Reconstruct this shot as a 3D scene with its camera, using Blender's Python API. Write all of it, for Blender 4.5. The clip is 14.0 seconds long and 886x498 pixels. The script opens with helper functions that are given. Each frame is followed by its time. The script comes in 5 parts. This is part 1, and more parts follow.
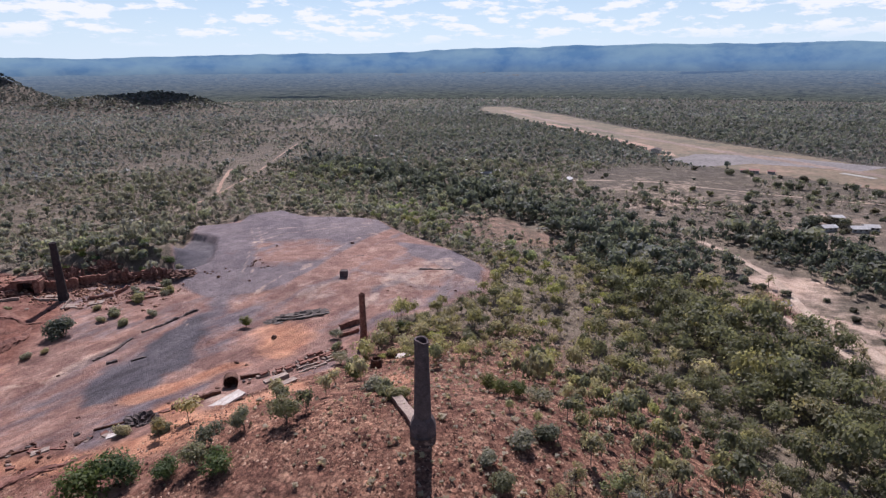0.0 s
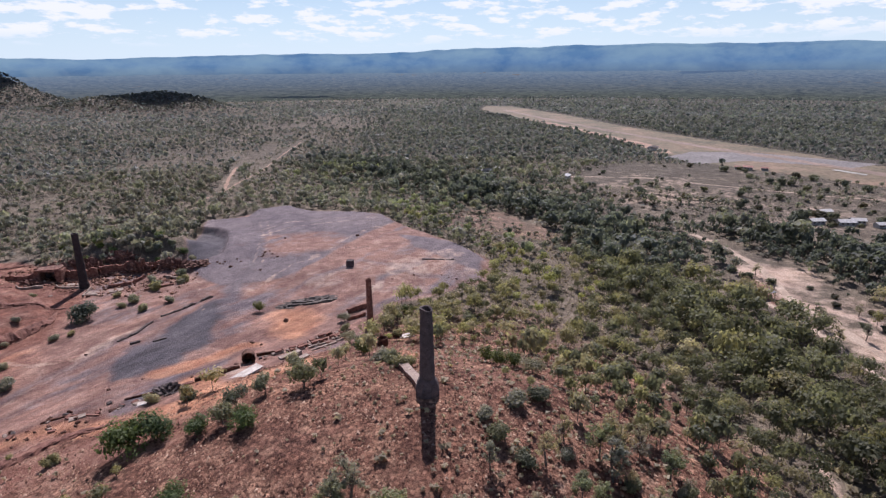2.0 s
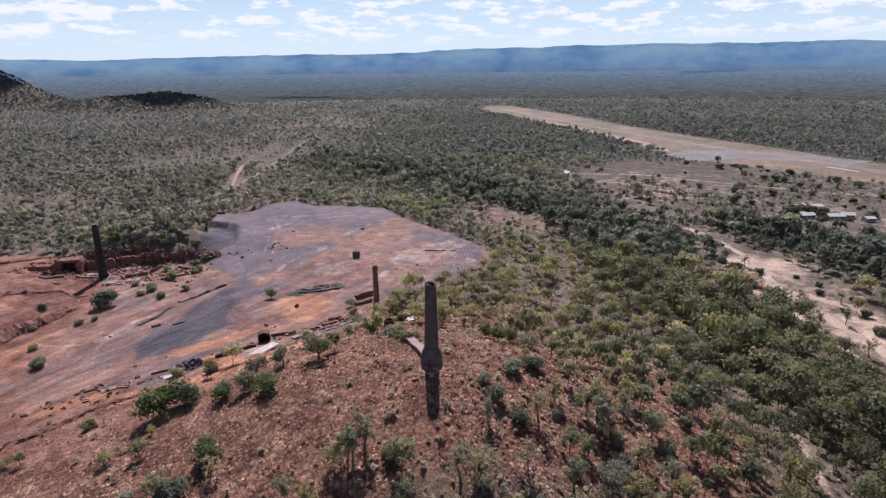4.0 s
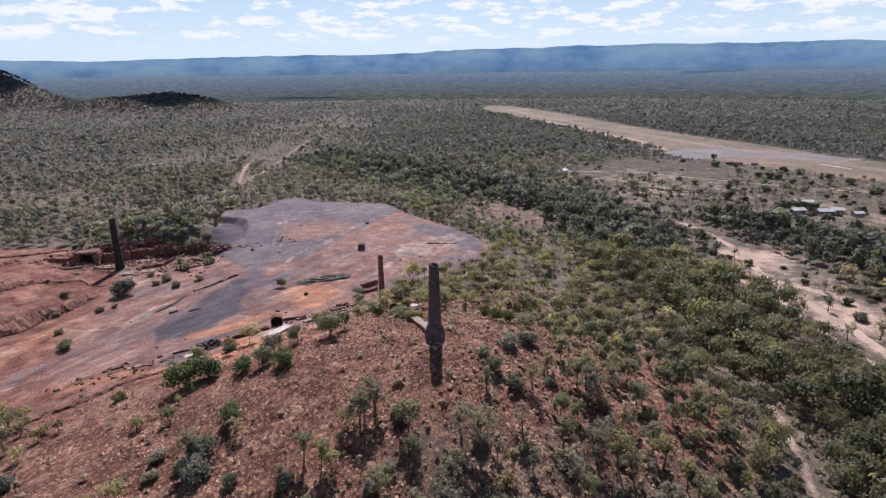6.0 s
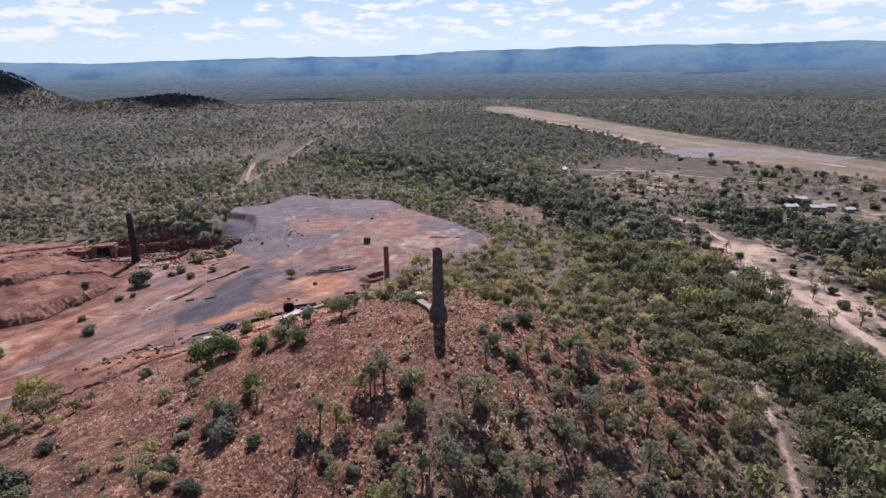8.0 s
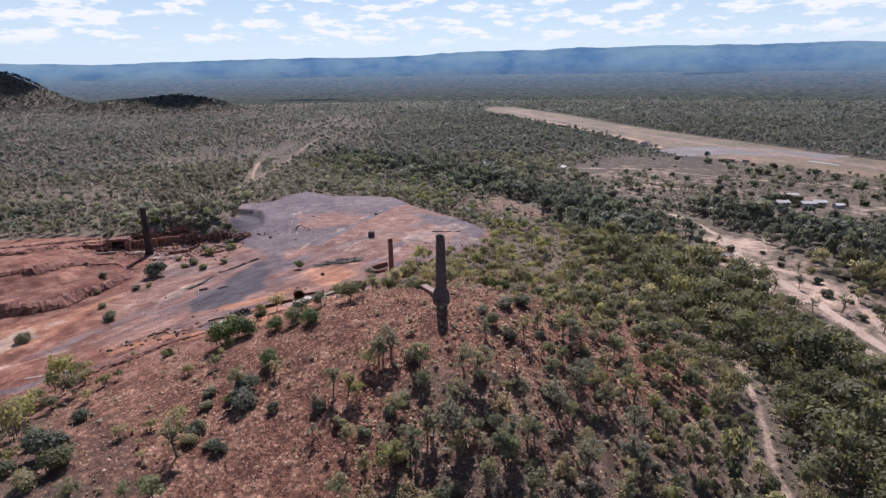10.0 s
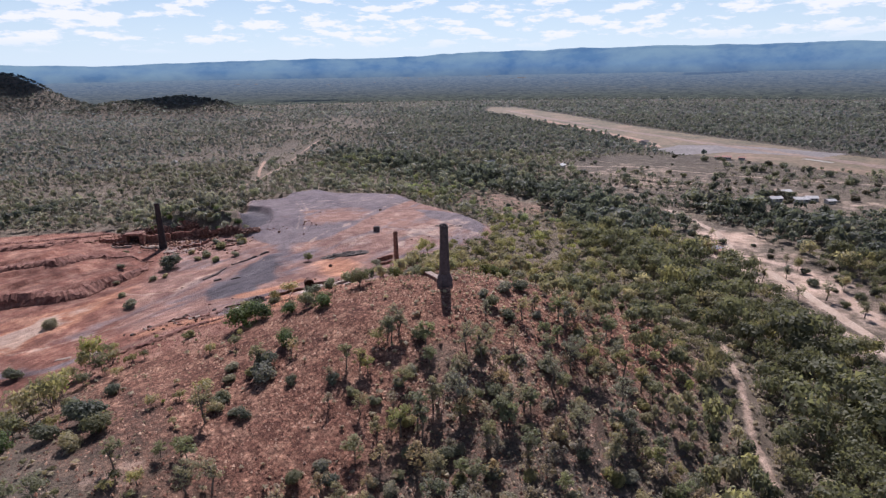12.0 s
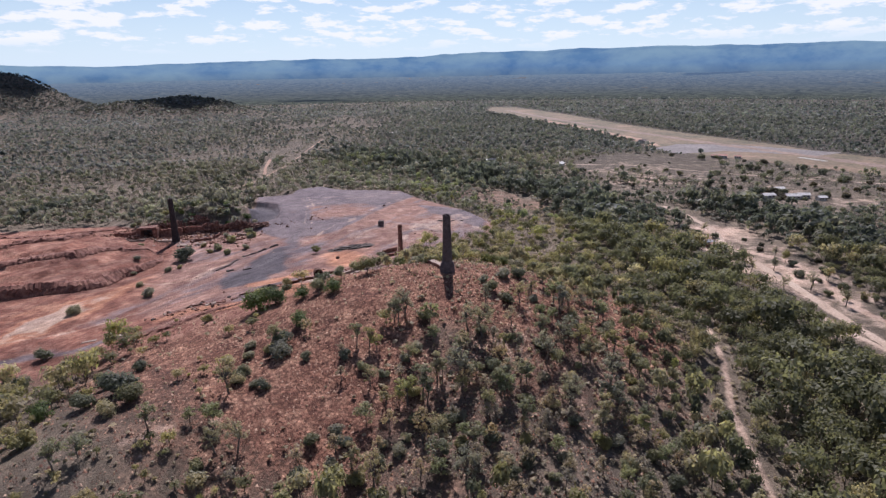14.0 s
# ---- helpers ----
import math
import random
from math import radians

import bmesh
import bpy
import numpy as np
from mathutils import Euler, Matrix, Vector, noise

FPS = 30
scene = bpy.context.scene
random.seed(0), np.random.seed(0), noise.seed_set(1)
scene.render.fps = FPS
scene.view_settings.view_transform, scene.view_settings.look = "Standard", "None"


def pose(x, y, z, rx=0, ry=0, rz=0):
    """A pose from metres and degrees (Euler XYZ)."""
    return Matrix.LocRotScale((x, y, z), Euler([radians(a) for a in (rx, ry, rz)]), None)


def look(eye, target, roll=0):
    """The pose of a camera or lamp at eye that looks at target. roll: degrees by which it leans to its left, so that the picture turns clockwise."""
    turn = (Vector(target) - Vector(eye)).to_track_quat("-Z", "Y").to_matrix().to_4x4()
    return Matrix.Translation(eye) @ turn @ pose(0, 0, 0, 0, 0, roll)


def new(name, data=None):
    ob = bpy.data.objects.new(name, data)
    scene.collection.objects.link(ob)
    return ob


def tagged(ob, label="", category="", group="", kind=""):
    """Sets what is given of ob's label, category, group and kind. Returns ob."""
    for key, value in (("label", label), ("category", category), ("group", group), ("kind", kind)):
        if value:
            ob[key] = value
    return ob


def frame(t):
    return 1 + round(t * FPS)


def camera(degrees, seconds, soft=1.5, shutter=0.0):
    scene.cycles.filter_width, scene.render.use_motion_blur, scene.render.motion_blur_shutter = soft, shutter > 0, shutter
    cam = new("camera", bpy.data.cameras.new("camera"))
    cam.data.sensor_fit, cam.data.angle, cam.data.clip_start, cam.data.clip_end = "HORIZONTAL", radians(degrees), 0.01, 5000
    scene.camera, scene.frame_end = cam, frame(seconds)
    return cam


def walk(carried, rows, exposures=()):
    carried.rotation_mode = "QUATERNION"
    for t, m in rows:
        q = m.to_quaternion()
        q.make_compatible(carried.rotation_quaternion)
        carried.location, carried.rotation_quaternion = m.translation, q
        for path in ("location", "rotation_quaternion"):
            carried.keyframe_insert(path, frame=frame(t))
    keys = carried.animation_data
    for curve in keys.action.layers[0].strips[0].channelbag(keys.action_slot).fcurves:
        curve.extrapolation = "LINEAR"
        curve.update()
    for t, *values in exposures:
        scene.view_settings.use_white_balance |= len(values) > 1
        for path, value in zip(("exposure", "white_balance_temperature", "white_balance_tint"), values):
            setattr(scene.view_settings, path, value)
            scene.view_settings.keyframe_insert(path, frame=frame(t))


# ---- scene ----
cam = camera(74.0, 14.0, soft=1.3)
PATH = [
    (0, (3.999, -99.556, 67.693), (4.002, -97.643, 67.108), -0.4),
    (0.5, (3.843, -103.279, 67.664), (3.846, -101.367, 67.08), -0.4),
    (1, (3.818, -106.847, 67.575), (3.82, -104.934, 66.991), -0.5),
    (1.5, (3.806, -110.13, 67.387), (3.806, -108.217, 66.803), -0.5),
    (2, (3.651, -113.691, 67.336), (3.651, -111.778, 66.751), -0.5),
    (2.5, (3.681, -117.091, 67.258), (3.679, -115.179, 66.673), -0.5),
    (3, (3.602, -120.633, 67.113), (3.599, -118.72, 66.528), -0.6),
    (5.5, (3.031, -137.382, 66.614), (3.023, -135.469, 66.032), -0.6),
    (6, (3.012, -140.62, 66.542), (3.003, -138.707, 65.96), -0.7),
    (6.5, (2.931, -143.72, 66.401), (2.92, -141.807, 65.821), -0.7),
    (7, (2.878, -146.946, 66.29), (2.866, -145.032, 65.71), -0.7),
    (7.5, (2.832, -150.221, 66.179), (2.819, -148.307, 65.599), -0.8),
    (8, (2.823, -153.652, 66.044), (2.807, -151.737, 65.466), -0.8),
    (10.5, (2.147, -169.577, 65.516), (2.127, -167.661, 64.941), -0.9),
    (11, (1.974, -172.865, 65.519), (1.953, -170.95, 64.944), -1.0),
    (11.5, (1.912, -176.097, 65.408), (1.89, -174.181, 64.835), -1.0),
    (12, (1.773, -179.517, 65.392), (1.75, -177.601, 64.819), -1.0),
    (12.5, (1.667, -182.767, 65.41), (1.643, -180.851, 64.836), -1.0),
    (13, (1.523, -186.274, 65.402), (1.499, -184.358, 64.829), -1.0),
    (13.5, (1.41, -189.733, 65.308), (1.384, -187.817, 64.735), -1.0),
    (14, (1.305, -192.955, 65.307), (1.278, -191.039, 64.735), -1.0),
]
walk(cam, [(t, look(eye, target, roll)) for t, eye, target, roll in PATH], [(0, 0.52, 6080, 22), (14, 0.52, 6080, 22)])

# ---------------------------------------------------------------- world and sun
SUN_EL, SUN_AZ = radians(47), radians(-2)      # high sun ahead of the camera, azimuth clockwise from +y
world = bpy.data.worlds.new("World")
scene.world = world
world.use_nodes = True
wn, wl = world.node_tree.nodes, world.node_tree.links
wn.clear()
w_out, w_bg = wn.new("ShaderNodeOutputWorld"), wn.new("ShaderNodeBackground")
sky = wn.new("ShaderNodeTexSky")
sky.sky_type, sky.sun_disc = "NISHITA", False
sky.sun_elevation, sky.sun_rotation = SUN_EL, SUN_AZ
sky.air_density, sky.dust_density, sky.ozone_density = 1.0, 0.0, 1.4
w_tc, w_sep = wn.new("ShaderNodeTexCoord"), wn.new("ShaderNodeSeparateXYZ")
wl.new(w_tc.outputs["Generated"], w_sep.inputs[0])
w_map = wn.new("ShaderNodeMapping")
w_map.inputs["Scale"].default_value = (19.0, 19.0, 72.0)
w_map.inputs["Location"].default_value = (3.7, 1.2, 0.6)
wl.new(w_tc.outputs["Generated"], w_map.inputs["Vector"])
w_noise = wn.new("ShaderNodeTexNoise")
w_noise.inputs["Scale"].default_value, w_noise.inputs["Detail"].default_value = 1.0, 6.0
w_noise.inputs["Roughness"].default_value = 0.6
wl.new(w_map.outputs[0], w_noise.inputs["Vector"])
w_ramp = wn.new("ShaderNodeValToRGB")
w_ramp.color_ramp.elements[0].position, w_ramp.color_ramp.elements[1].position = 0.5, 0.585
wl.new(w_noise.outputs["Fac"], w_ramp.inputs[0])
w_gate = wn.new("ShaderNodeMapRange")
w_gate.inputs["From Min"].default_value, w_gate.inputs["From Max"].default_value = 0.034, 0.055
wl.new(w_sep.outputs["Z"], w_gate.inputs["Value"])
w_mul = wn.new("ShaderNodeMath")
w_mul.operation = "MULTIPLY"
wl.new(w_ramp.outputs["Color"], w_mul.inputs[0])
w_high = wn.new("ShaderNodeMapRange")
w_high.inputs["From Min"].default_value, w_high.inputs["From Max"].default_value = 0.12, 0.5
w_high.inputs["To Min"].default_value, w_high.inputs["To Max"].default_value = 1.0, 0.15
wl.new(w_sep.outputs["Z"], w_high.inputs["Value"])
w_cov = wn.new("ShaderNodeMath")
w_cov.operation = "MULTIPLY"
wl.new(w_gate.outputs[0], w_cov.inputs[0])
wl.new(w_high.outputs[0], w_cov.inputs[1])
wl.new(w_cov.outputs[0], w_mul.inputs[1])
w_mix = wn.new("ShaderNodeMix")
w_mix.data_type = "RGBA"
w_veil = wn.new("ShaderNodeMapRange")
w_veil.inputs["From Min"].default_value, w_veil.inputs["From Max"].default_value = 0.0, 0.21
w_veil.inputs["To Min"].default_value, w_veil.inputs["To Max"].default_value = 0.85, 0.0
wl.new(w_sep.outputs["Z"], w_veil.inputs["Value"])
w_haze = wn.new("ShaderNodeMix")
w_haze.data_type = "RGBA"
wl.new(w_veil.outputs[0], w_haze.inputs["Factor"])
wl.new(sky.outputs[0], w_haze.inputs["A"])
w_haze.inputs["B"].default_value = (8.2, 10.5, 11.9, 1)
wl.new(w_mul.outputs[0], w_mix.inputs["Factor"])
wl.new(w_haze.outputs["Result"], w_mix.inputs["A"])
w_mix.inputs["B"].default_value = (11.2, 11.8, 12.0, 1)
wl.new(w_mix.outputs["Result"], w_bg.inputs["Color"])
w_bg.inputs["Strength"].default_value = 0.056
wl.new(w_bg.outputs[0], w_out.inputs[0])

sun = new("sun", bpy.data.lights.new("sun", "SUN"))
sun.data.energy, sun.data.angle, sun.data.color = 4.8, radians(0.55), (1.0, 0.96, 0.90)
sun_way = Vector((math.sin(SUN_AZ) * math.cos(SUN_EL), math.cos(SUN_AZ) * math.cos(SUN_EL), math.sin(SUN_EL)))
sun.matrix_world = Matrix.Translation((0, 0, 300)) @ sun_way.to_track_quat("Z", "Y").to_matrix().to_4x4()

# ---------------------------------------------------------------- plan helpers
rng = np.random.default_rng(7)


def smooth(a, b, v):
    t = np.clip((v - a) / (b - a), 0, 1)
    return t * t * (3 - 2 * t)


def seg_dist(x, y, line):
    """Distance from points to a polyline."""
    best = np.full(np.shape(x), 1e9)
    for (ax, ay), (bx, by) in zip(line[:-1], line[1:]):
        dx, dy = bx - ax, by - ay
        t = np.clip(((x - ax) * dx + (y - ay) * dy) / (dx * dx + dy * dy), 0, 1)
        best = np.minimum(best, np.hypot(x - ax - t * dx, y - ay - t * dy))
    return best


def inside(x, y, poly):
    """Signed distance to a polygon, positive inside."""
    odd = np.zeros(np.shape(x), bool)
    for (ax, ay), (bx, by) in zip(poly, poly[1:] + poly[:1]):
        cut = (ay > y) != (by > y)
        odd ^= cut & (x < (bx - ax) * (y - ay) / (by - ay + 1e-12) + ax)
    d = seg_dist(x, y, poly + poly[:1])
    return np.where(odd, d, -d)


def value_noise(x, y, size, seed):
    """Smooth noise in 0..1 on the plan."""
    def lattice(i, j):
        h = np.sin(i * 127.1 + j * 311.7 + seed * 74.7) * 43758.5453
        return h - np.floor(h)
    u, v = np.asarray(x) / size, np.asarray(y) / size
    i, j = np.floor(u), np.floor(v)
    f, g = u - i, v - j
    f, g = f * f * (3 - 2 * f), g * g * (3 - 2 * g)
    return ((lattice(i, j) * (1 - f) + lattice(i + 1, j) * f) * (1 - g)
            + (lattice(i, j + 1) * (1 - f) + lattice(i + 1, j + 1) * f) * g)


def fractal(x, y, size, seed):
    return (value_noise(x, y, size, seed) + 0.5 * value_noise(x, y, size / 2.1, seed + 1)
            + 0.25 * value_noise(x, y, size / 4.3, seed + 2)) / 1.75


# ---------------------------------------------------------------- plan of the place
SLAG_UPPER = [(-140, 198), (-149, 233), (-149, 255), (-124, 259), (-124, 280), (-106, 296), (-83, 272), (-55, 271),
              (-36, 261), (-25, 238), (-40, 212), (-56, 168), (-71, 142), (-94, 132), (-112, 148)]
CRATER = [(-152, 240), (-133, 231), (-124, 221), (-113, 191), (-110, 173), (-117, 166), (-128, 170), (-140, 205)]
SLAG_LOWER = [(-34, 248), (-24, 238), (-9, 218), (9, 196), (21, 176), (24, 160), (17, 146), (6, 135), (-6, 122), (-17, 120),
              (-60, 132), (-66, 158), (-54, 208)]
BARE = [(-300, -20), (-180, -40), (-130, -28), (-104, 8), (-66, 22), (-34, 58), (-20, 80), (-14, 110), (24, 140), (26, 172), (-5, 215),
        (-25, 240), (-38, 268), (-105, 298), (-150, 257), (-140, 198), (-124, 160), (-150, 163), (-185, 160), (-215, 178), (-320, 165), (-360, 60)]
AIRSTRIP = [(95, 1340), (150, 1085), (207, 881), (255, 632), (262, 500), (319, 426), (369, 375), (520, 215), (590, 290), (430, 461),
            (403, 573), (360, 697), (307, 903), (263, 1159), (185, 1455), (120, 1480)]
APRON = [(250, 532), (292, 572), (360, 560), (440, 470), (400, 450), (322, 500), (262, 482)]
ROAD = [(160, 236), (164, 216), (167, 186), (166, 166), (158, 128), (160, 95), (161, 70), (159, 32), (159, 0), (160, -60), (165, -160)]
ROAD_SPUR = [(140, 150), (146, 125), (150, 100), (148, 60), (152, 20), (159, -20)]
FOOT_PATH = [(100, 20), (91, -16), (81, -44), (77, -63), (74, -82), (70, -120)]
TRACK_A = [(-183, 322), (-176, 362), (-195, 430), (-207, 490), (-210, 546), (-212, 640)]
TRACK_B = [(-176, 362), (-178, 404), (-174, 455), (-184, 590), (-190, 700)]
TERRACE = [(-340, 25), (-200, 46), (-169, 57), (-160, 72), (-153, 86), (-151, 97), (-166, 118), (-190, 128), (-340, 165)]
CLEARING = [(3, 283), (34, 298), (60, 283), (80, 250), (68, 224), (29, 220), (6, 238)]
SAVANNA = [(150, 240), (190, 225), (330, 200), (480, 190), (520, 215), (369, 375), (319, 426), (262, 480), (200, 500), (120, 430), (130, 330)]


def terrain(x, y):
    """Height of the ground."""
    x, y = np.asarray(x, float), np.asarray(y, float)
    left = -25.0 - 2.5 * np.maximum(smooth(-90, -150, x), smooth(240, 310, y))
    right = -32.0 + 5.0 * smooth(300, 460, y)
    plain = left + (right - left) * smooth(5, 80, x)
    plain = np.where(y > 460, -27.0, plain)
    hill = np.exp(-((x / np.where(x < 0, 74, 66)) ** 2 + (y / np.where(y < 0, 66, 52)) ** 2))
    z = plain * (1 - hill)
    z = z + 9 * np.exp(-(((x + 80) / 38) ** 2 + ((y + 72) / 38) ** 2))
    # red terraces, cut in steps, and the bank behind the old furnace
    mound = 10 * np.exp(-(((x + 212) / 42) ** 2 + ((y - 100) / 46) ** 2))
    step = np.floor(mound / 2.2) * 2.2 + 2.2 * smooth(0.88, 1.0, (mound / 2.2) % 1.0)
    z = z + np.where(mound > 0.4, 0.35 * mound + 0.65 * step, mound)
    z = z + 13 * np.exp(-(((x + 158) / 38) ** 2 + ((y - 186) / 17) ** 2)) * (0.75 + 0.5 * fractal(x, y, 14, 63))
    z = z + 2.0 * smooth(-2.0, 2.0, inside(x, y, TERRACE))
    # slag benches
    upper, lower = inside(x, y, SLAG_UPPER), inside(x, y, SLAG_LOWER)
    z = z + (2.4 * smooth(-3.0, 2.0, np.maximum(upper, lower)) + 0.9 * smooth(-7, 6, upper)) * smooth(122, 180, y)
    z = z - 4.2 * smooth(-1.5, 1.6, inside(x, y, CRATER))
    # low hills far off
    z = z + 108 * np.exp(-(((x + 1235) / np.where(x < -1235, 300, 150)) ** 2 + ((y - 1480) / 190) ** 2)) * (0.85 + 0.3 * fractal(x, y, 90, 61))
    z = z + 40 * np.exp(-(((x + 640) / 125) ** 2 + ((y - 1330) / 90) ** 2)) + 30 * np.exp(-(((x + 830) / 130) ** 2 + ((y - 1330) / 90) ** 2))
    # relief
    near = smooth(900, 300, np.hypot(x, y))
    z = z + near * (fractal(x, y, 16, 3) - 0.5) * 1.1 + near * hill * (fractal(x, y, 3.3, 9) - 0.5) * 0.8
    # the plain runs on to the horizon
    d = np.hypot(x, y + 150)
    true = 2000 / np.maximum(1 - 0.90 * np.clip((d - 2000) / 2600, 0, 1.05), 0.01)
    return z + np.where(d > 2000, 93 * (1 - d / true), 0.0)


def ground(x, y):
    return float(terrain(x, y))


# ---------------------------------------------------------------- materials
def nodes_of(name):
    m = bpy.data.materials.new(name)
    m.use_nodes = True
    nt = m.node_tree
    return m, nt, nt.nodes["Principled BSDF"]


def noise_node(nt, scale, detail=5, rough=0.6, coord="Object"):
    tc, n = nt.nodes.new("ShaderNodeTexCoord"), nt.nodes.new("ShaderNodeTexNoise")
    n.inputs["Scale"].default_value, n.inputs["Detail"].default_value, n.inputs["Roughness"].default_value = scale, detail, rough
    nt.links.new(tc.outputs[coord], n.inputs["Vector"])
    return n


def ramp_node(nt, fac, stops):
    r = nt.nodes.new("ShaderNodeValToRGB")
    while len(r.color_ramp.elements) < len(stops):
        r.color_ramp.elements.new(0.5)
    for e, (p, c) in zip(r.color_ramp.elements, stops):
        e.position, e.color = p, (*c, 1)
    nt.links.new(fac, r.inputs[0])
    return r.outputs[0]


def mix_node(nt, fac, a, b, blend="MIX"):
    m = nt.nodes.new("ShaderNodeMix")
    m.data_type, m.blend_type = "RGBA", blend
    for key, v in (("Factor", fac), ("A", a), ("B", b)):
        sock = [s for s in m.inputs if s.name == key and s.enabled][0]
        if isinstance(v, (int, float)):
            sock.default_value = v
        elif isinstance(v, tuple):
            sock.default_value = (*v, 1)
        else:
            nt.links.new(v, sock)
    return [s for s in m.outputs if s.enabled][0]


def bump_node(nt, height, strength, distance, bsdf):
    b = nt.nodes.new("ShaderNodeBump")
    b.inputs["Strength"].default_value, b.inputs["Distance"].default_value = strength, distance
    nt.links.new(height, b.inputs["Height"])
    nt.links.new(b.outputs[0], bsdf.inputs["Normal"])


def surface(name, dark, mid, light, scale=1.5, rough=0.9, bump=0.4, metal=0.0, fine=12.0):
    """A weathered surface: blotches at one scale, grain at another."""
    m, nt, p = nodes_of(name)
    big, small = noise_node(nt, scale), noise_node(nt, scale * fine, 3)
    c = ramp_node(nt, big.outputs["Fac"], [(0.3, dark), (0.5, mid), (0.72, light)])
    g = ramp_node(nt, small.outputs["Fac"], [(0.3, (0.6, 0.6, 0.6)), (0.7, (1.25, 1.25, 1.25))])
    nt.links.new(mix_node(nt, 1.0, c, g, "MULTIPLY"), p.inputs["Base Color"])
    p.inputs["Roughness"].default_value, p.inputs["Metallic"].default_value = rough, metal
    p.inputs["Specular IOR Level"].default_value = 0.25
    bump_node(nt, small.outputs["Fac"], bump, 0.1, p)
    return m


def ground_material():
    """Bare rubble, slag, red earth, pale dust and dry grass, blended by the ground's own zones."""
    m, nt, p = nodes_of("earth")
    at = nt.nodes.new("ShaderNodeAttribute")
    at.attribute_name = "zones"
    sep = nt.nodes.new("ShaderNodeSeparateColor")
    nt.links.new(at.outputs["Color"], sep.inputs[0])
    wide, mid, fine = noise_node(nt, 0.022, 6), noise_node(nt, 0.14, 9, 0.72), noise_node(nt, 1.5, 6, 0.8)
    grass = ramp_node(nt, mid.outputs["Fac"], [(0.3, (0.085, 0.069, 0.054)), (0.5, (0.158, 0.128, 0.1)), (0.7, (0.28, 0.228, 0.18))])
    rubble = ramp_node(nt, mid.outputs["Fac"], [(0.3, (0.1, 0.05, 0.039)), (0.48, (0.232, 0.118, 0.085)), (0.66, (0.44, 0.265, 0.185))])
    slag = ramp_node(nt, mid.outputs["Fac"], [(0.25, (0.128, 0.108, 0.118)), (0.5, (0.188, 0.157, 0.168)), (0.75, (0.28, 0.232, 0.238))])
    slate = ramp_node(nt, mid.outputs["Fac"], [(0.3, (0.088, 0.081, 0.092)), (0.5, (0.122, 0.112, 0.125)), (0.7, (0.165, 0.15, 0.16))])
    dust = ramp_node(nt, mid.outputs["Fac"], [(0.25, (0.155, 0.086, 0.073)), (0.48, (0.285, 0.17, 0.14)), (0.7, (0.45, 0.305, 0.25))])
    red = ramp_node(nt, mid.outputs["Fac"], [(0.3, (0.13, 0.056, 0.044)), (0.48, (0.25, 0.12, 0.09)), (0.66, (0.42, 0.25, 0.19))])
    pale = ramp_node(nt, mid.outputs["Fac"], [(0.3, (0.38, 0.262, 0.2)), (0.6, (0.55, 0.415, 0.335))])
    def soft(sock, lo, hi):
        """Breaks a zone's border up with the noise."""
        add = nt.nodes.new("ShaderNodeMath")
        add.operation = "MULTIPLY_ADD"
        nt.links.new(mid.outputs["Fac"], add.inputs[0])
        add.inputs[1].default_value = 0.9
        nt.links.new(sock, add.inputs[2])
        r = nt.nodes.new("ShaderNodeMapRange")
        r.inputs["From Min"].default_value, r.inputs["From Max"].default_value = lo, hi
        nt.links.new(add.outputs[0], r.inputs["Value"])
        return r.outputs[0]
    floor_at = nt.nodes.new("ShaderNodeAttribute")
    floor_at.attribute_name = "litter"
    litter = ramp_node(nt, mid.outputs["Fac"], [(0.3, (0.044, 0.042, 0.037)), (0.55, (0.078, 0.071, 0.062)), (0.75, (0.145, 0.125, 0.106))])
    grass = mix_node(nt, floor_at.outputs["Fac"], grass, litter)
    hot = nt.nodes.new("ShaderNodeAttribute")
    hot.attribute_name = "ochre"
    ochre = ramp_node(nt, mid.outputs["Fac"], [(0.3, (0.36, 0.15, 0.092)), (0.6, (0.56, 0.305, 0.195))])
    hill = nt.nodes.new("ShaderNodeAttribute")
    hill.attribute_name = "stony"
    def layer(name):
        a = nt.nodes.new("ShaderNodeAttribute")
        a.attribute_name = name
        return a.outputs["Fac"]
    stones = nt.nodes.new("ShaderNodeTexVoronoi")
    stones.inputs["Scale"].default_value = 1.05
    tco = nt.nodes.new("ShaderNodeTexCoord")
    nt.links.new(tco.outputs["Object"], stones.inputs["Vector"])
    grey = nt.nodes.new("ShaderNodeSeparateColor")
    nt.links.new(stones.outputs["Color"], grey.inputs[0])
    shade = ramp_node(nt, grey.outputs[0], [(0.0, (0.4, 0.38, 0.4)), (0.35, (0.85, 0.82, 0.82)), (0.8, (1.12, 1.1, 1.08)), (1.0, (1.7, 1.7, 1.65))])
    gaps = ramp_node(nt, stones.outputs["Distance"], [(0.0, (1.1, 1.1, 1.1)), (0.45, (1.0, 1.0, 1.0)), (0.72, (0.5, 0.48, 0.5))])
    rubble = mix_node(nt, 0.8, rubble, mix_node(nt, 1.0, shade, gaps, "MULTIPLY"), "MULTIPLY")
    c = mix_node(nt, soft(hill.outputs["Fac"], 0.75, 1.15), grass, rubble)
    c = mix_node(nt, soft(layer("bare"), 0.7, 1.2), c, dust)
    c = mix_node(nt, soft(sep.outputs[1], 0.75, 1.15), c, red)
    c = mix_node(nt, soft(sep.outputs[0], 0.75, 1.15), c, slag)
    c = mix_node(nt, soft(layer("slate"), 0.75, 1.15), c, slate)
    c = mix_node(nt, soft(hot.outputs["Fac"], 0.75, 1.2), c, ochre)
    c = mix_node(nt, soft(sep.outputs[2], 0.8, 1.1), c, pale)
